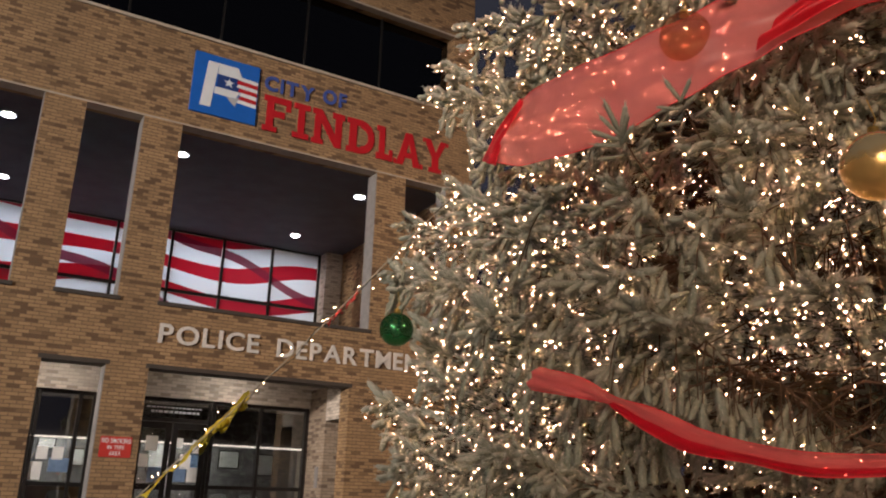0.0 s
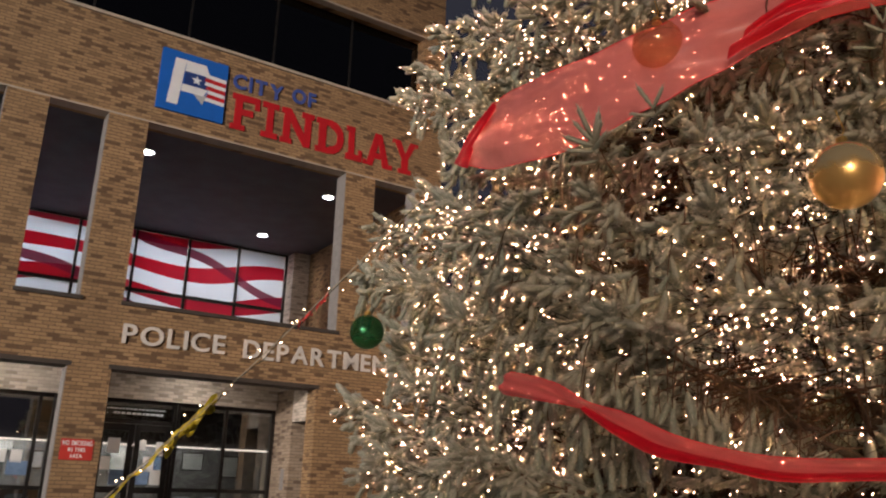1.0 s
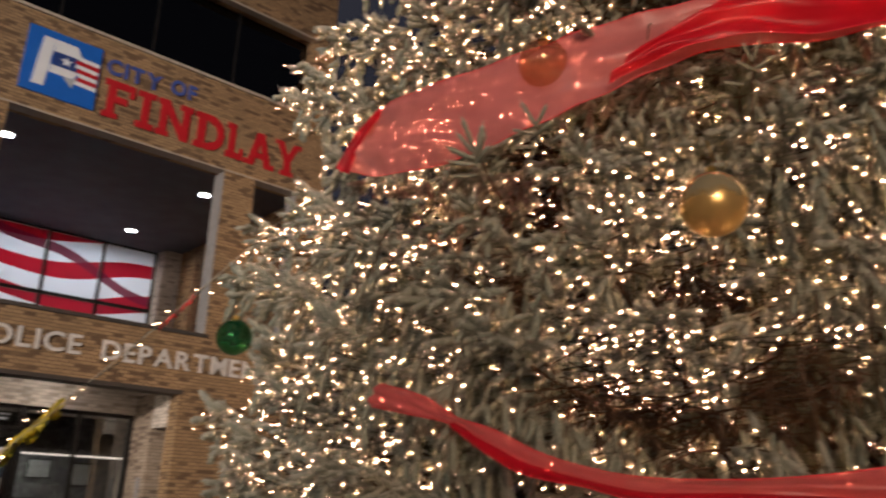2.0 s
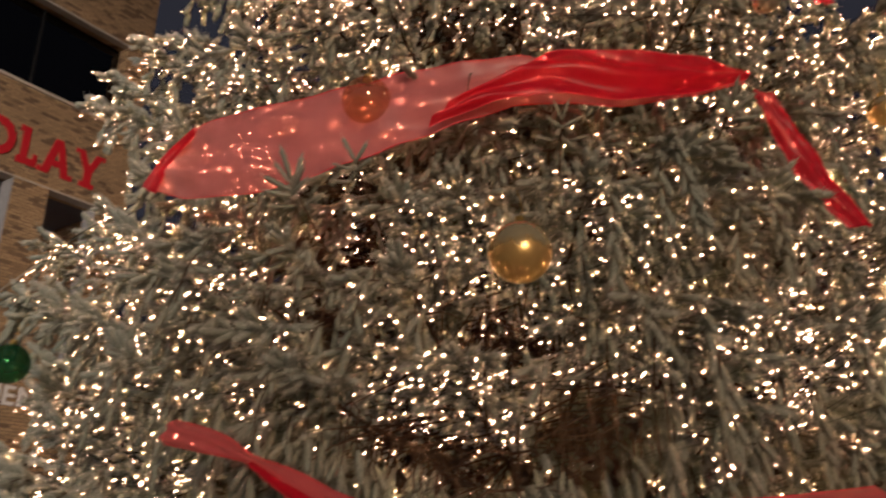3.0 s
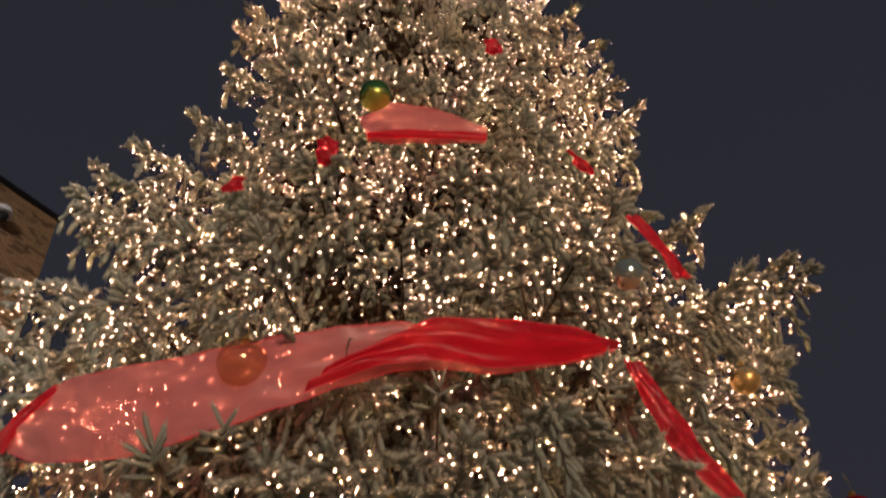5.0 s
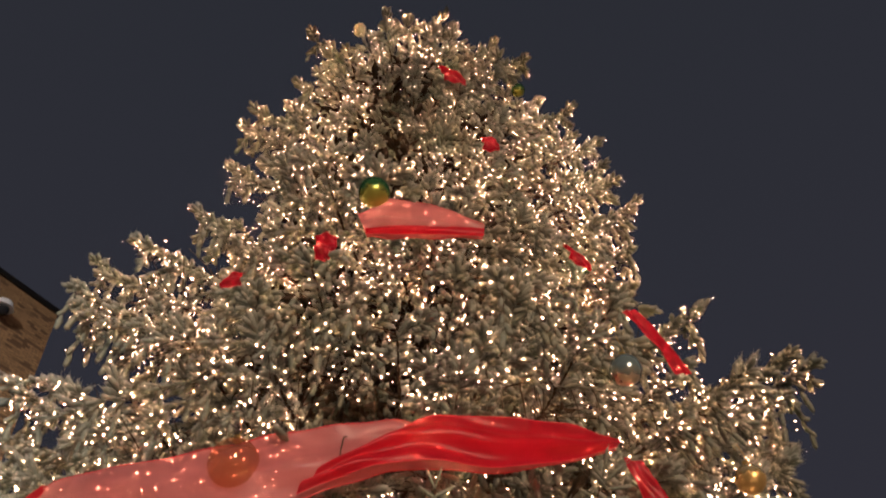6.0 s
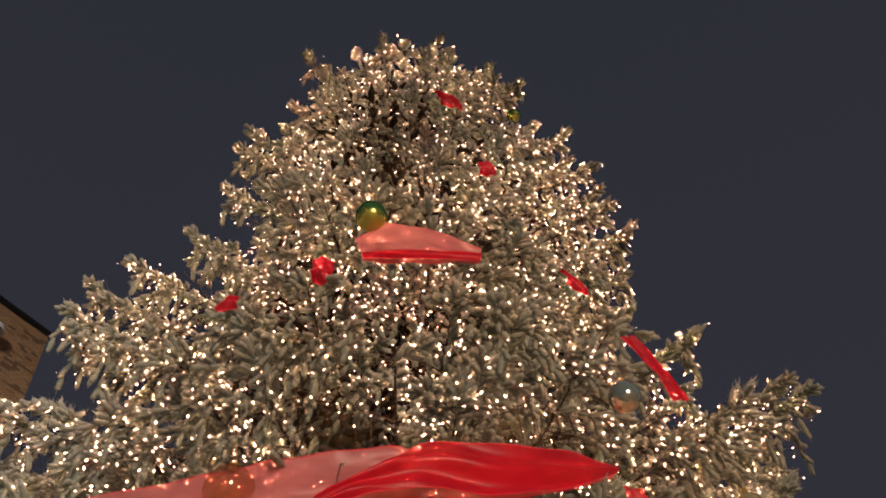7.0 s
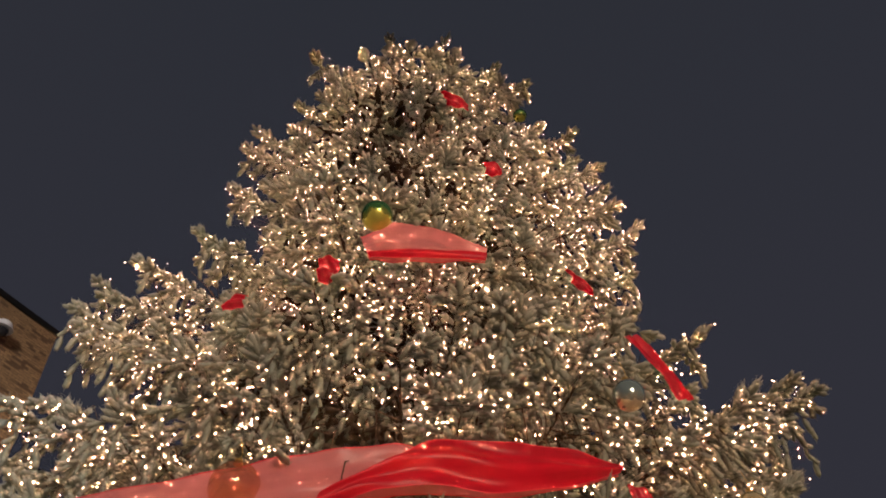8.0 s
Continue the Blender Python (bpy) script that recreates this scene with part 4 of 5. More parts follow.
def tuft(az, z, r, count, size, spread):
    """A single unlit twig end: a stem with a flat fan of shoots."""
    out = np.array([math.cos(radians(az)), math.sin(radians(az)), 0.0])
    across, up = np.array([-out[1], out[0], 0.0]), np.array([0, 0, 1.0])
    top = out * r + up * z
    stem = tube([out * (r - 0.45) + up * (z - 0.35), top - out * 0.15 - up * 0.14, top], [0.010, 0.007, 0.005], 4)
    limb = new("bough", array_mesh("bough", *stem, TWIG))
    limb.parent = tree
    fan = np.linspace(-1.5, 1.5, count) * spread + rng.normal(0, 0.12, count)
    way = np.array([across * math.sin(a) + up * (math.cos(a) * 0.6 + 0.1) + out * rng.uniform(0.2, 0.7) for a in fan])
    root = np.array([top - up * 0.06 * abs(a) for a in fan])
    low = np.array([top - out * 0.1 - up * 0.12 + across * k * 0.05 for k in (-1, 1)])
    way = np.vstack([way, [across * k * 0.8 + out * 0.4 - up * 0.1 for k in (-1, 1)]])
    base = np.vstack([root, low])
    # less frost here, which puts the twig's unlit look into its colour
    v, f, tip = grow_shoots(base, way, size * rng.uniform(0.85, 1.1, len(base)), np.full(len(base), 0.6), "near", 0.66)
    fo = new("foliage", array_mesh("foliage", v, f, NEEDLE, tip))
    fo.parent = limb


def grow_crown():
    z, turn = 0.7, 0.0
    while z < 14.0:
        r0 = float(np.interp(z, PROFILE_Z, PROFILE_R))
        count = max(6, int(2 * math.pi * r0 / (1.42 if z < 8 else 1.15)))
        for i in range(count):
            phi = turn + 2 * math.pi * (i + rng.normal(0, 0.15)) / count
            zt = z + rng.normal(0, 0.12)
            if away(phi) < 108:
                reach = max(0.6, crown_radius(phi, zt) * rng.uniform(0.64, 0.97))
                bough(phi, zt, reach, 0.95, int(rng.choice((0, 10, 70, 130) if z < 8 else (20, 50, 80, 110))), wide=1.1)
            else:
                bough(phi, zt, max(0.6, crown_radius(phi, zt) * 0.85), 0.40, 0, kind="back", hang=0.3)
        turn += 2.399
        z += 1.02 if z < 8 else 0.88
    # spires of the blunt top: direction, height, reach, rise
    for phi, zt, reach, rise in (
        (149, 17.4, 0.43, 2.6), (329, 17.55, 0.87, 2.0), (149, 16.45, 2.0, 1.0), (329, 16.4, 1.85, 1.1), (329, 15.8, 2.4, 0.7), (149, 16.7, 0.9, 1.6), (149, 14.7, 2.1, 0.6), (149, 13.85, 2.75, 0.4), (160, 12.85, 2.85, 0.3), (155, 11.9, 2.9, 0.25),
        (329, 14.2, 2.5, 0.5), (329, 13.75, 3.05, 0.4), (329, 12.9, 3.35, 0.3), (239, 15.7, 0.9, 1.4), (200, 15.2, 1.3, 0.9), (280, 15.2, 1.35, 0.9), (225, 14.4, 1.6, 0.7), (256, 14.4, 1.6, 0.7), (180, 14.6, 1.7, 0.8), (300, 14.5, 1.8, 0.8), (60, 15.5, 1.0, 1.2),
    ):
        bough(radians(phi), zt - 0.04, max(0.4, reach - 0.03), 1.15, 95, lift=rise, wide=0.8, hang=0.3, star=True)
    # long limbs that break the outline: direction, height, reach, rise
    for side, zt, reach, rise in (
        (163.4, 10.3, 3.2, 0.25), (160.2, 10.0, 4.0, 0.2), (159.5, 9.3, 4.3, 0.1), (159.3, 8.8, 4.45, 0.1), (161, 8.45, 4.3, 0.0), (165.2, 7.0, 4.25, 0.05), (164, 6.9, 4.6, 0.1), (325, 12.0, 3.3, 0.2), (323, 11.4, 3.3, 0.2), (328, 13.2, 3.0, 0.3), (300, 9.3, 3.0, 0.1),
        (321.3, 10.9, 3.65, 0.2), (320.4, 9.85, 3.3, 0.15), (320.4, 9.35, 3.3, 0.1), (314.7, 8.3, 4.0, 0.35), (315.3, 7.2, 5.0, 0.08), (311, 7.15, 4.7, 0.02), (313, 6.2, 4.3, 0.05), (305, 6.6, 4.2, 0.0), (309.6, 5.1, 4.45, 0.05), (309.2, 4.55, 4.4, 0.05),
        (304.3, 3.8, 4.25, 0.1), (302.1, 3.2, 3.95, 0.1), (300, 5.6, 4.3, 0.05), (298, 4.4, 4.4, 0.05), (290, 6.0, 4.3, 0.0), (288, 5.0, 4.3, 0.0), (286, 4.0, 4.5, 0.05), (292, 3.2, 4.4, 0.05), (285, 2.6, 4.5, 0.05),
        (162.1, 6.5, 5.25, 0.1), (163.1, 6.6, 4.9, 0.1), (164.7, 4.45, 5.45, 0.1), (163.7, 3.9, 5.7, 0.1), (166, 3.2, 5.3, 0.05), (163.6, 2.4, 5.75, 0.05), (165.1, 2.1, 5.4, 0.05), (174, 3.6, 5.2, 0.1), (178, 4.85, 4.6, 0.1), (168, 4.9, 5.0, 0.1), (185, 5.4, 4.45, 0.1), (175, 5.7, 4.5, 0.1), (190, 5.9, 4.2, 0.1), (176, 2.8, 5.1, 0.05), (182, 4.2, 4.7, 0.1), (184, 3.3, 4.9, 0.05), (186, 2.4, 5.0, 0.05), (192, 2.9, 4.8, 0.05), (170, 2.9, 5.35, 0.05), (169, 3.9, 5.3, 0.08), (172, 2.1, 5.3, 0.05), (168, 1.7, 5.4, 0.05), (178, 1.8, 5.2, 0.05), (172, 4.5, 5.0, 0.1),
    ):
        bough(radians(side), zt - 0.02, reach - (0.06 if zt > 5.5 else 0.28), 1.05, 90 if zt > 4.6 else 110, lift=rise, wide=1.05, hang=0.75 if zt < 6 else 0.5, star=True)
    # the broad pads on the plaza side: direction, height, reach, lights, hanging
    for phi, zt, reach, lights, hang in (
        (241, 2.75, 4.85, 50, 0.8), (247, 2.82, 4.9, 60, 0.9), (254, 2.8, 4.8, 70, 0.9), (261, 2.8, 4.7, 90, 0.7), (221, 2.75, 4.85, 30, 0.8), (226, 2.5, 4.8, 40, 0.7), (229.3, 3.12, 4.6, 90, 0.3), (213, 3.45, 4.7, 20, 0.9), (206, 3.3, 4.75, 90, 0.6),
        (234, 2.5, 4.7, 110, 0.2), (238.5, 2.0, 4.85, 90, 0.3), (211, 2.9, 4.75, 60, 0.7), (240.6, 3.72, 4.5, 40, 0.9), (247.5, 3.95, 4.45, 90, 1.0), (254, 3.9, 4.35, 110, 1.0), (233, 3.7, 4.4, 100, 0.6), (226, 3.6, 4.55, 60, 0.8), (260, 3.9, 4.2, 110, 0.8),
        (243, 5.35, 4.1, 90, 0.7), (238, 5.75, 4.0, 70, 0.6), (250, 5.7, 4.0, 60, 1.0), (254.6, 6.3, 3.95, 40, 1.0), (262, 6.1, 3.9, 70, 0.9), (221, 5.75, 4.15, 110, 0.7), (213, 5.95, 4.15, 110, 0.6), (204, 5.6, 4.2, 110, 0.5), (246, 6.7, 3.7, 80, 0.8), (222, 6.9, 3.7, 60, 0.9), (250.6, 8.25, 3.25, 70, 0.6), (218, 9.2, 3.05, 90, 0.5), (236, 8.9, 3.0, 110, 0.5),
    ):
        bough(radians(phi), zt, reach, 1.05, lights, wide=1.05, hang=hang)
    # unlit twigs that stand in front of the wide ribbon
    tuft(219.2, 3.86, 4.62, 7, 0.22, 1.0)
    tuft(224.0, 4.02, 4.50, 4, 0.17, 1.0)
    tuft(241.6, 4.34, 4.22, 4, 0.15, 0.8)
    tuft(259.6, 4.62, 4.04, 5, 0.20, 1.0)
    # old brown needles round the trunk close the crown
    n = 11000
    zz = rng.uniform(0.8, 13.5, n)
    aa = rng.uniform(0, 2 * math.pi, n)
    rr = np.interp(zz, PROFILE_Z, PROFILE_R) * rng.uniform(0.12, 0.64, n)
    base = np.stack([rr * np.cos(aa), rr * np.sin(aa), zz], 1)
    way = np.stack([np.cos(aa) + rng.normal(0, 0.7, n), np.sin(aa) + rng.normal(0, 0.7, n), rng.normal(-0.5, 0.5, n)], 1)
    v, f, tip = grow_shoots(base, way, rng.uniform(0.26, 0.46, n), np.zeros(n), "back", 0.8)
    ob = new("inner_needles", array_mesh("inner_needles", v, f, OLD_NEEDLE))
    ob.parent = tree
    ob["kind"] = "stuff"
    ob["label"] = "old brown needles close to the trunk"


# ---------------------------------------------------------------- ribbons and ornaments
def on_tree(az, r, z):
    return Vector((AXIS[0] + r * math.cos(radians(az)), AXIS[1] + r * math.sin(radians(az)), z))


def spline(rows, steps):
    """Smooth rows of numbers by a Catmull-Rom curve."""
    p = np.array(rows, float)
    p = np.vstack([2 * p[0] - p[1], p, 2 * p[-1] - p[-2]])
    o = []
    for i in range(1, len(p) - 2):
        for u in np.linspace(0, 1, steps, endpoint=False):
            o.append(0.5 * (2 * p[i] + (p[i + 1] - p[i - 1]) * u + (2 * p[i - 1] - 5 * p[i] + 4 * p[i + 1] - p[i + 2]) * u * u + (3 * p[i] - p[i - 1] - 3 * p[i + 1] + p[i + 2]) * u ** 3))
    o.append(p[-2])
    return np.array(o)


def ribbon(rows, label, folds=5, wave=0.03, cloth=None):
    """A length of mesh ribbon draped round the tree between an upper and a lower edge: azimuth and height of each, and the radius."""
    c = spline(rows, 12)
    n, m = len(c), 11
    upper = np.array([on_tree(a, r, z) for a, z, _, _, r in c])
    lower = np.array([on_tree(a, r + 0.03, z) for _, _, a, z, r in c])
    mid = (upper + lower) / 2
    outw = unit(np.stack([mid[:, 0] - AXIS[0], mid[:, 1] - AXIS[1], 0 * mid[:, 0]], 1))
    bm = bmesh.new()
    uv = bm.loops.layers.uv.new("UVMap")
    grid, ph = [], rng.uniform(0, 6)
    for i in range(n):
        row, width = [], float(np.linalg.norm(upper[i] - lower[i]))
        for j in range(m):
            q = j / (m - 1)
            fold = wave * math.sin(q * folds * 2.2 + ph + i * 0.10) + 0.4 * wave * math.sin(i * 0.5 + q * 9)
            row.append(bm.verts.new(Vector(lower[i] * (1 - q) + upper[i] * q + outw[i] * (fold * min(1, width * 3) + 0.04 * math.sin(math.pi * q)))))
        grid.append(row)
    for i in range(n - 1):
        for j in range(m - 1):
            f = bm.faces.new((grid[i][j], grid[i + 1][j], grid[i + 1][j + 1], grid[i][j + 1]))
            f.smooth = True
            for loop, (a, b) in zip(f.loops, ((i, j), (i + 1, j), (i + 1, j + 1), (i, j + 1))):
                loop[uv].uv = (a * 0.1, b * 0.1)
    r = thing("ribbon", Matrix(), label, "ribbon", "tree ribbons")
    edges = [[v.co.copy() for v in (row[0] for row in grid)], [v.co.copy() for v in (row[-1] for row in grid)]]
    part("mesh_band", bm, cloth or DENSE_RIBBON, r)
    for e in edges:
        ob = new("edge", array_mesh("edge", *tube([tuple(v) for v in e], 0.004, 5), RIBBON_EDGE))
        ob.parent = r
    return r


RIBBONS = [
    ([(197, 4.72, 191.5, 4.50, 4.33), (204, 4.77, 201.5, 4.17, 4.36), (212.6, 4.71, 213.1, 4.00, 4.36), (220.7, 4.73, 219.2, 4.05, 4.30), (226.2, 4.79, 224.2, 4.15, 4.22), (231.9, 4.84, 229.1, 4.29, 4.15), (237.6, 4.92, 234.3, 4.47, 4.06), (241.8, 4.94, 239.9, 4.58, 4.00), (250.2, 4.97, 248.0, 4.58, 3.94), (257.5, 5.04, 256.5, 4.75, 3.87), (264.5, 5.08, 264.3, 5.00, 3.80)], "wide sheer red mesh ribbon draped across the spruce"),
    ([(263.0, 4.82, 265.8, 4.78, 4.00), (264.3, 4.62, 267.1, 4.63, 4.00), (266.2, 4.32, 269.4, 4.40, 4.02), (268.6, 4.08, 271.5, 4.16, 4.03), (271.6, 3.79, 275.0, 3.84, 4.10)], "red mesh ribbon hanging down the spruce"),
    ([(270.1, 6.40, 267.2, 6.30, 4.02), (274.5, 6.21, 271.3, 6.06, 4.02), (278.7, 5.96, 274.9, 5.84, 4.00)], "red ribbon end between two boughs"),
    ([(231.0, 7.72, 232.6, 7.40, 3.42), (236.8, 7.93, 237.5, 7.38, 3.42), (244.6, 7.84, 245.0, 7.37, 3.44), (252.2, 7.64, 251.5, 7.38, 3.46)], "sheer red mesh ribbon across the upper spruce"),
    ([(226.0, 7.20, 226.2, 6.90, 3.72), (227.6, 7.22, 227.8, 6.86, 3.74), (229.2, 7.16, 229.3, 6.88, 3.72)], "red ribbon end between boughs"),
    ([(213.4, 6.74, 213.6, 6.66, 3.87), (215.2, 6.82, 215.2, 6.64, 3.88), (216.9, 6.78, 216.8, 6.64, 3.87)], "red ribbon end between boughs"),
    ([(249.0, 11.62, 250.5, 11.28, 2.64), (253.0, 11.58, 254.0, 11.20, 2.66), (257.0, 11.42, 257.2, 11.22, 2.64)], "red ribbon end near the top of the spruce"),
    ([(258.0, 9.82, 258.2, 9.60, 2.88), (260.4, 9.88, 260.4, 9.58, 2.90), (262.6, 9.80, 262.6, 9.66, 2.88)], "red ribbon end near the top of the spruce"),
    ([(266.5, 7.56, 267.0, 7.38, 3.52), (269.0, 7.52, 269.0, 7.32, 3.52), (271.1, 7.42, 271.1, 7.30, 3.52)], "red ribbon end between boughs"),
    ([(211.5, 2.35, 210.8, 2.21, 4.78), (216.0, 2.25, 214.5, 2.15, 4.78), (219.3, 2.11, 219.4, 2.06, 4.77), (222.5, 2.03, 222.0, 1.92, 4.77), (226.0, 1.90, 225.0, 1.81, 4.76), (229.5, 1.82, 229.0, 1.75, 4.76), (233.0, 1.78, 232.5, 1.69, 4.76), (238.0, 1.78, 238.0, 1.70, 4.75), (242.6, 1.81, 242.5, 1.70, 4.75), (247.6, 1.87, 247.5, 1.66, 4.75), (253.0, 1.90, 253.0, 1.68, 4.7), (262.0, 1.98, 262.0, 1.85, 4.6)], "twisted red mesh ribbon draped low on the spruce"),
]
for rows, label in RIBBONS:
    for p, q in zip(rows[:-1], rows[1:]):
        a, b = sorted(((p[0] + p[2]) / 2, (q[0] + q[2]) / 2)), [(e[1] + e[3]) / 2 for e in sorted((p, q), key=lambda e: e[0] + e[2])]
        CLEARED.append((a[0], b[0], a[1], b[1], max(abs(p[1] - p[3]), abs(q[1] - q[3])) * 0.5 + 0.05, min(p[4], q[4])))
for az, r, z, half in ((237.7, 4.75, 3.13, 0.24), (222.8, 3.8, 4.72, 0.22), (233.7, 3.35, 7.97, 0.2), (263.9, 4.25, 5.5, 0.15), (277.7, 4.2, 4.75, 0.15), (277.5, 4.3, 3.12, 0.18), (290.5, 4.4, 3.88, 0.2)):
    CLEARED.append((az - math.degrees(half / r), z, az + math.degrees(half / r), z, half, r))
grow_crown()
for rows, label in RIBBONS:
    ribbon(rows, label, cloth=RIBBON if "sheer" in label else PALE_RIBBON if "twisted" in label else None)
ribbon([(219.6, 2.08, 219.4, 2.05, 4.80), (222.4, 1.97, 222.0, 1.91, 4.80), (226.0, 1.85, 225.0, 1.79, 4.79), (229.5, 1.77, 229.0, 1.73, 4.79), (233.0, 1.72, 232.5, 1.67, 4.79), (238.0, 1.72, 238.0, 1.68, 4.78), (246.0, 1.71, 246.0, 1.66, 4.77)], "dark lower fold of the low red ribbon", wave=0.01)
# the narrow half of the wide ribbon is folded double, and so are its turned-over end and the lower hem of the upper length
ribbon([(232, 4.50, 229.5, 4.31, 4.25), (237.6, 4.78, 234.3, 4.47, 4.17), (241.8, 4.94, 239.9, 4.56, 4.11), (250.2, 4.97, 248.0, 4.56, 4.05), (257.5, 5.03, 256.5, 4.74, 3.97), (264.2, 5.07, 264.0, 5.00, 3.87)], "folded second layer of the wide red ribbon")
ribbon([(186.8, 4.66, 193.5, 4.40, 4.37), (193.0, 4.72, 196.0, 4.54, 4.37), (201.0, 4.80, 202.0, 4.72, 4.36)], "turned-over end of the wide red ribbon", wave=0.012)
ribbon([(232.4, 7.50, 232.6, 7.40, 3.46), (238.0, 7.52, 238.0, 7.38, 3.46), (245.0, 7.50, 245.0, 7.37, 3.48), (251.8, 7.52, 251.5, 7.38, 3.50)], "folded hem of the upper red ribbon", wave=0.012)


def ball_material(name, colour, rim, glitter, clear=0.0, dust=0.02):
    """A mirrored plastic ball whose lower half is dusted with glitter."""
    m, n, l, p = material(name)
    tex = n.new("ShaderNodeTexCoord")
    s = n.new("ShaderNodeSeparateXYZ")
    l.new(tex.outputs["Object"], s.inputs[0])
    vo = n.new("ShaderNodeTexVoronoi")
    vo.inputs["Scale"].default_value = 95
    l.new(tex.outputs["Object"], vo.inputs["Vector"])
    nz = n.new("ShaderNodeTexNoise")
    nz.inputs["Scale"].default_value = 14
    l.new(tex.outputs["Object"], nz.inputs["Vector"])
    ad = n.new("ShaderNodeMath")
    ad.operation = "MULTIPLY_ADD"
    ad.inputs[1].default_value = 0.12
    l.new(nz.outputs[0], ad.inputs[0])
    l.new(s.outputs["Z"], ad.inputs[2])
    lo = n.new("ShaderNodeMapRange")
    lo.inputs["From Min"].default_value, lo.inputs["From Max"].default_value = dust, dust - 0.05
    l.new(ad.outputs[0], lo.inputs[0])
    mx = n.new("ShaderNodeMix")
    mx.data_type = "RGBA"
    l.new(lo.outputs[0], mx.inputs["Factor"])
    mx.inputs["A"].default_value, mx.inputs["B"].default_value = (*colour, 1), (*rim, 1)
    l.new(mx.outputs["Result"], p.inputs["Base Color"])
    rr = n.new("ShaderNodeMapRange")
    rr.inputs["To Min"].default_value, rr.inputs["To Max"].default_value = 0.06, 0.30
    l.new(lo.outputs[0], rr.inputs[0])
    l.new(rr.outputs[0], p.inputs["Roughness"])
    p.inputs["Metallic"].default_value = 0.7
    b = n.new("ShaderNodeBump")
    b.inputs["Distance"].default_value = 0.01
    st = n.new("ShaderNodeMath")
    st.operation = "MULTIPLY"
    st.inputs[1].default_value = glitter
    l.new(lo.outputs[0], st.inputs[0])
    l.new(st.outputs[0], b.inputs["Strength"])
    l.new(vo.outputs["Color"], b.inputs["Height"])
    l.new(b.outputs[0], p.inputs["Normal"])
    if clear:
        see, half = n.new("ShaderNodeBsdfTransparent"), n.new("ShaderNodeMixShader")
        see.inputs[0].default_value = (*[0.4 + 0.6 * c for c in colour], 1)
        half.inputs[0].default_value = clear
        l.new(p.outputs[0], half.inputs[1])
        l.new(see.outputs[0], half.inputs[2])
        l.new(half.outputs[0], n["Material Output"].inputs[0])
    return m


GOLD = ball_material("gold_ball", (0.95, 0.82, 0.48), (0.98, 0.66, 0.24), 0.7, 0.06, 0.10)
COPPER = ball_material("copper_ball", (0.80, 0.55, 0.36), (0.98, 0.60, 0.18), 1.0, 0.78)
GREEN = ball_material("green_ball", (0.03, 0.22, 0.08), (0.04, 0.30, 0.10), 0.6, 0.5)
LIME = ball_material("lime_ball", (0.10, 0.30, 0.10), (0.62, 0.62, 0.12), 0.9)
SILVER = ball_material("silver_ball", (0.42, 0.55, 0.52), (0.75, 0.62, 0.42), 0.8)
CRIMSON = ball_material("red_ball", (0.62, 0.01, 0.02), (0.62, 0.01, 0.02), 0.3)


def ornament(place, diameter, mat, label):
    o = thing("ornament", Matrix.Translation(place), label, "ornament", "tree ornaments")
    bm = bmesh.new()
    bmesh.ops.create_uvsphere(bm, u_segments=40, v_segments=24, radius=diameter / 2)
    for f in bm.faces:
        f.smooth = True
    part("ball", bm, mat, o)
    bm = bmesh.new()
    bmesh.ops.create_cone(bm, cap_ends=True, segments=16, radius1=0.032, radius2=0.026, depth=0.04, matrix=pose(0, 0, diameter / 2 + 0.012))
    part("cap", bm, CAP_GOLD, o, "gold metal cap")
    v, f = tube([(0, 0, diameter / 2 + 0.03), (0.02, 0, diameter / 2 + 0.08), (0, 0.02, diameter / 2 + 0.2)], 0.003, 5)
    w = new("hanger", array_mesh("hanger", v, f, CAP_GOLD))
    w.parent = o
    return o


ornament((2.095, 3.731, 3.148), 0.345, GOLD, "large gold mirrored ball with a glittered lower half")
ornament((1.579, 4.888, 4.566), 0.345, COPPER, "copper ball with gold glitter behind the red ribbon")
ornament((-0.42, 7.27, 2.95), 0.31, GREEN, "shiny green ball at the edge of the spruce")
ornament(on_tree(233.7, 3.50, 7.98), 0.33, LIME, "dark green ball dusted with yellow glitter")
ornament((3.931, 3.415, 5.244), 0.24, SILVER, "silver ball with a gold glittered base")
ornament((5.499, 3.743, 4.917), 0.25, GOLD, "gold ball half hidden by needles")
ornament(on_tree(277.5, 4.42, 3.12), 0.26, CRIMSON, "shiny red ball hanging from a bough")
ornament(on_tree(290.5, 4.52, 3.88), 0.28, CRIMSON, "red ball with gold bands at the outer boughs")
ornament(on_tree(284.6, 2.45, 12.30), 0.22, LIME, "dark ball near the top of the spruce")

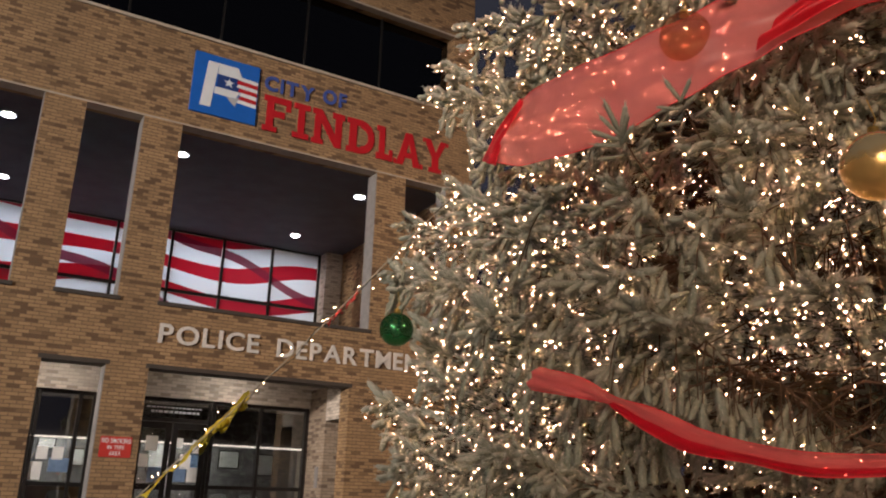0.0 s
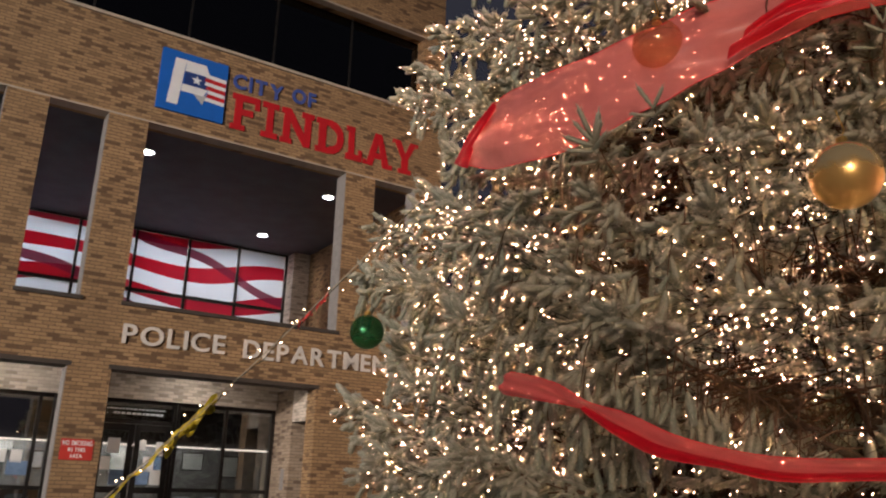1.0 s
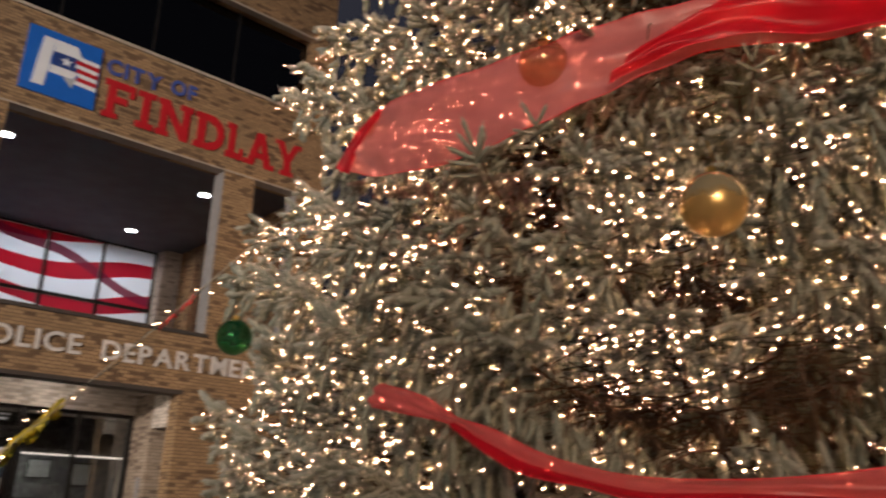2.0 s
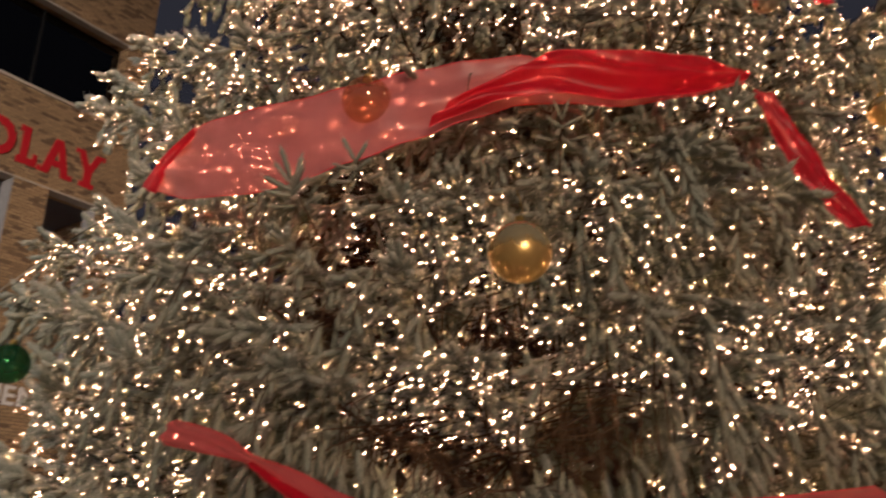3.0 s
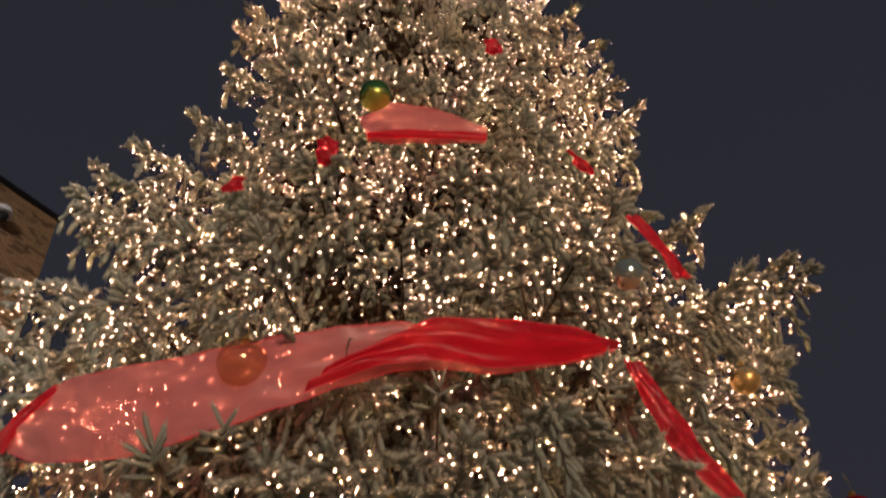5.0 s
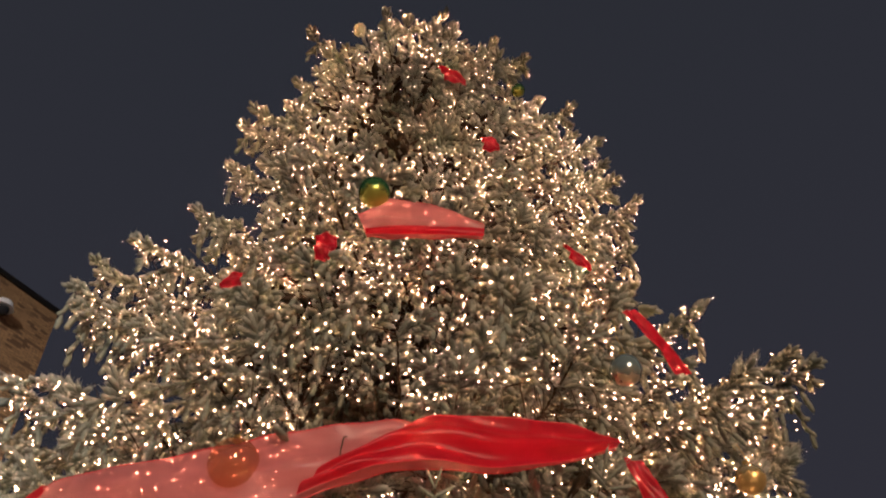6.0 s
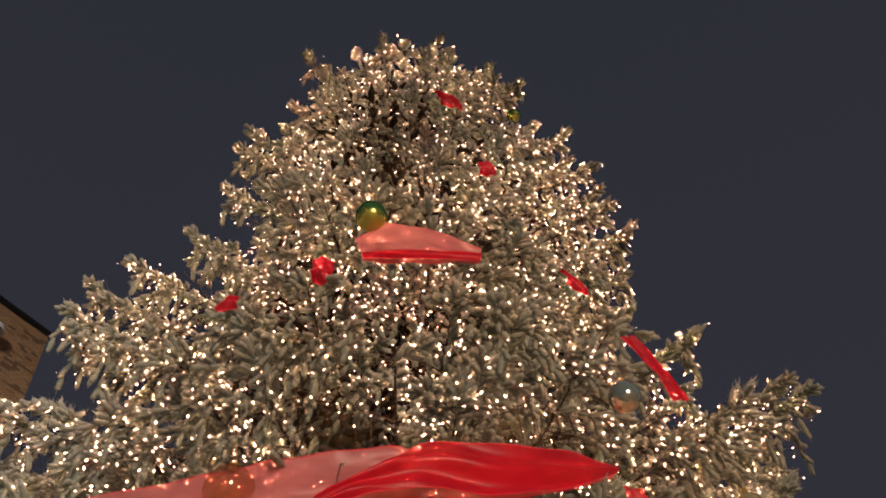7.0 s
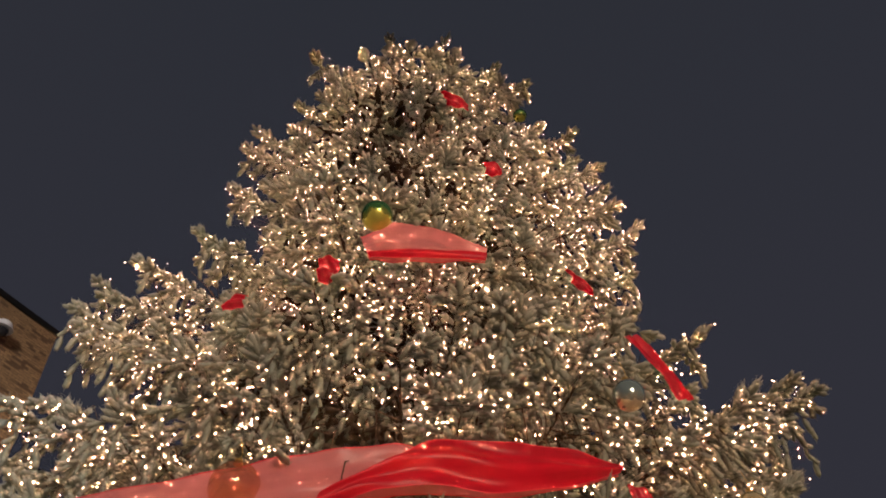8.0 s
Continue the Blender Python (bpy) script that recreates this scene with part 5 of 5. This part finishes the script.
# ---------------------------------------------------------------- guy line with its lights and streamers
guy = thing("guy_line", Matrix(), "pale cord with small bulbs running down from the spruce", "cord")
GA, GZ = np.array([0.05, 7.85, 4.46]), np.array([-3.6, 6.85, 0.3])
u = np.linspace(0, 1, 40)
line = GA + (GZ - GA) * u[:, None] + np.array([0, 0, -0.12]) * np.sin(np.pi * u)[:, None]
v, f = tube(line, 0.006, 6)
o = new("cord", array_mesh("cord", v, f, surface("pale_cord", (0.42, 0.38, 0.30), 0.8)))
o.parent = guy
v, f = tube(line + np.stack([0.02 * np.sin(u * 90), 0.02 * np.cos(u * 80), 0.03 * np.sin(u * 60) - 0.02], 1), 0.004, 5)
o = new("light_wire", array_mesh("light_wire", v, f, WIRE))
o.parent = guy
for k in range(34):
    bm = bmesh.new()
    c = GA + (GZ - GA) * ((k + rng.random() * 0.7) / 34)
    bmesh.ops.create_icosphere(bm, subdivisions=1, radius=0.006, matrix=Matrix.Translation(Vector(c) + Vector((rng.normal(0, 0.03), 0, -0.08 + rng.normal(0, 0.04)))))
    part("bulb", bm, SMALL_BULB, guy)
YELLOW = surface("yellow_streamer", (0.62, 0.50, 0.03), 0.4, 0, 0.3, 20)
RED_STREAMER = surface("red_streamer", (0.62, 0.05, 0.04), 0.4, 0, 0.3, 20)


def streamer(u0, u1, width, mat, label):
    """A twisted strip of plastic ribbon wound along the cord."""
    bm = bmesh.new()
    rows, n = [], 40
    for i in range(n):
        t = u0 + (u1 - u0) * i / (n - 1)
        c = Vector(GA + (GZ - GA) * t) + Vector((0, 0, -0.12 * math.sin(math.pi * t) - 0.03 + 0.03 * math.sin(i * 0.8)))
        a = i * 0.55
        d = Vector((0.45 * math.cos(a), 0.3 * math.sin(a), 0.7 * math.sin(a + 0.6))) * width * (0.35 + 0.65 * abs(math.sin(i * 0.37)))
        rows.append((bm.verts.new(c - d), bm.verts.new(c + d)))
    for p, q in zip(rows[:-1], rows[1:]):
        bm.faces.new((p[0], q[0], q[1], p[1])).smooth = True
    s = solid("streamer", bm, mat, Matrix(), label, "streamer", "cord streamers")
    mod = s.modifiers.new("thickness", "SOLIDIFY")
    mod.thickness = 0.003


streamer(0.49, 0.58, 0.17, YELLOW, "crumpled yellow plastic streamer tied on the cord")
streamer(0.58, 0.86, 0.06, YELLOW, "thin twisted yellow streamer along the cord")
streamer(0.86, 0.95, 0.07, RED_STREAMER, "red plastic streamer tied on the cord")
streamer(0.24, 0.31, 0.05, RED_STREAMER, "red plastic streamer tied on the cord")
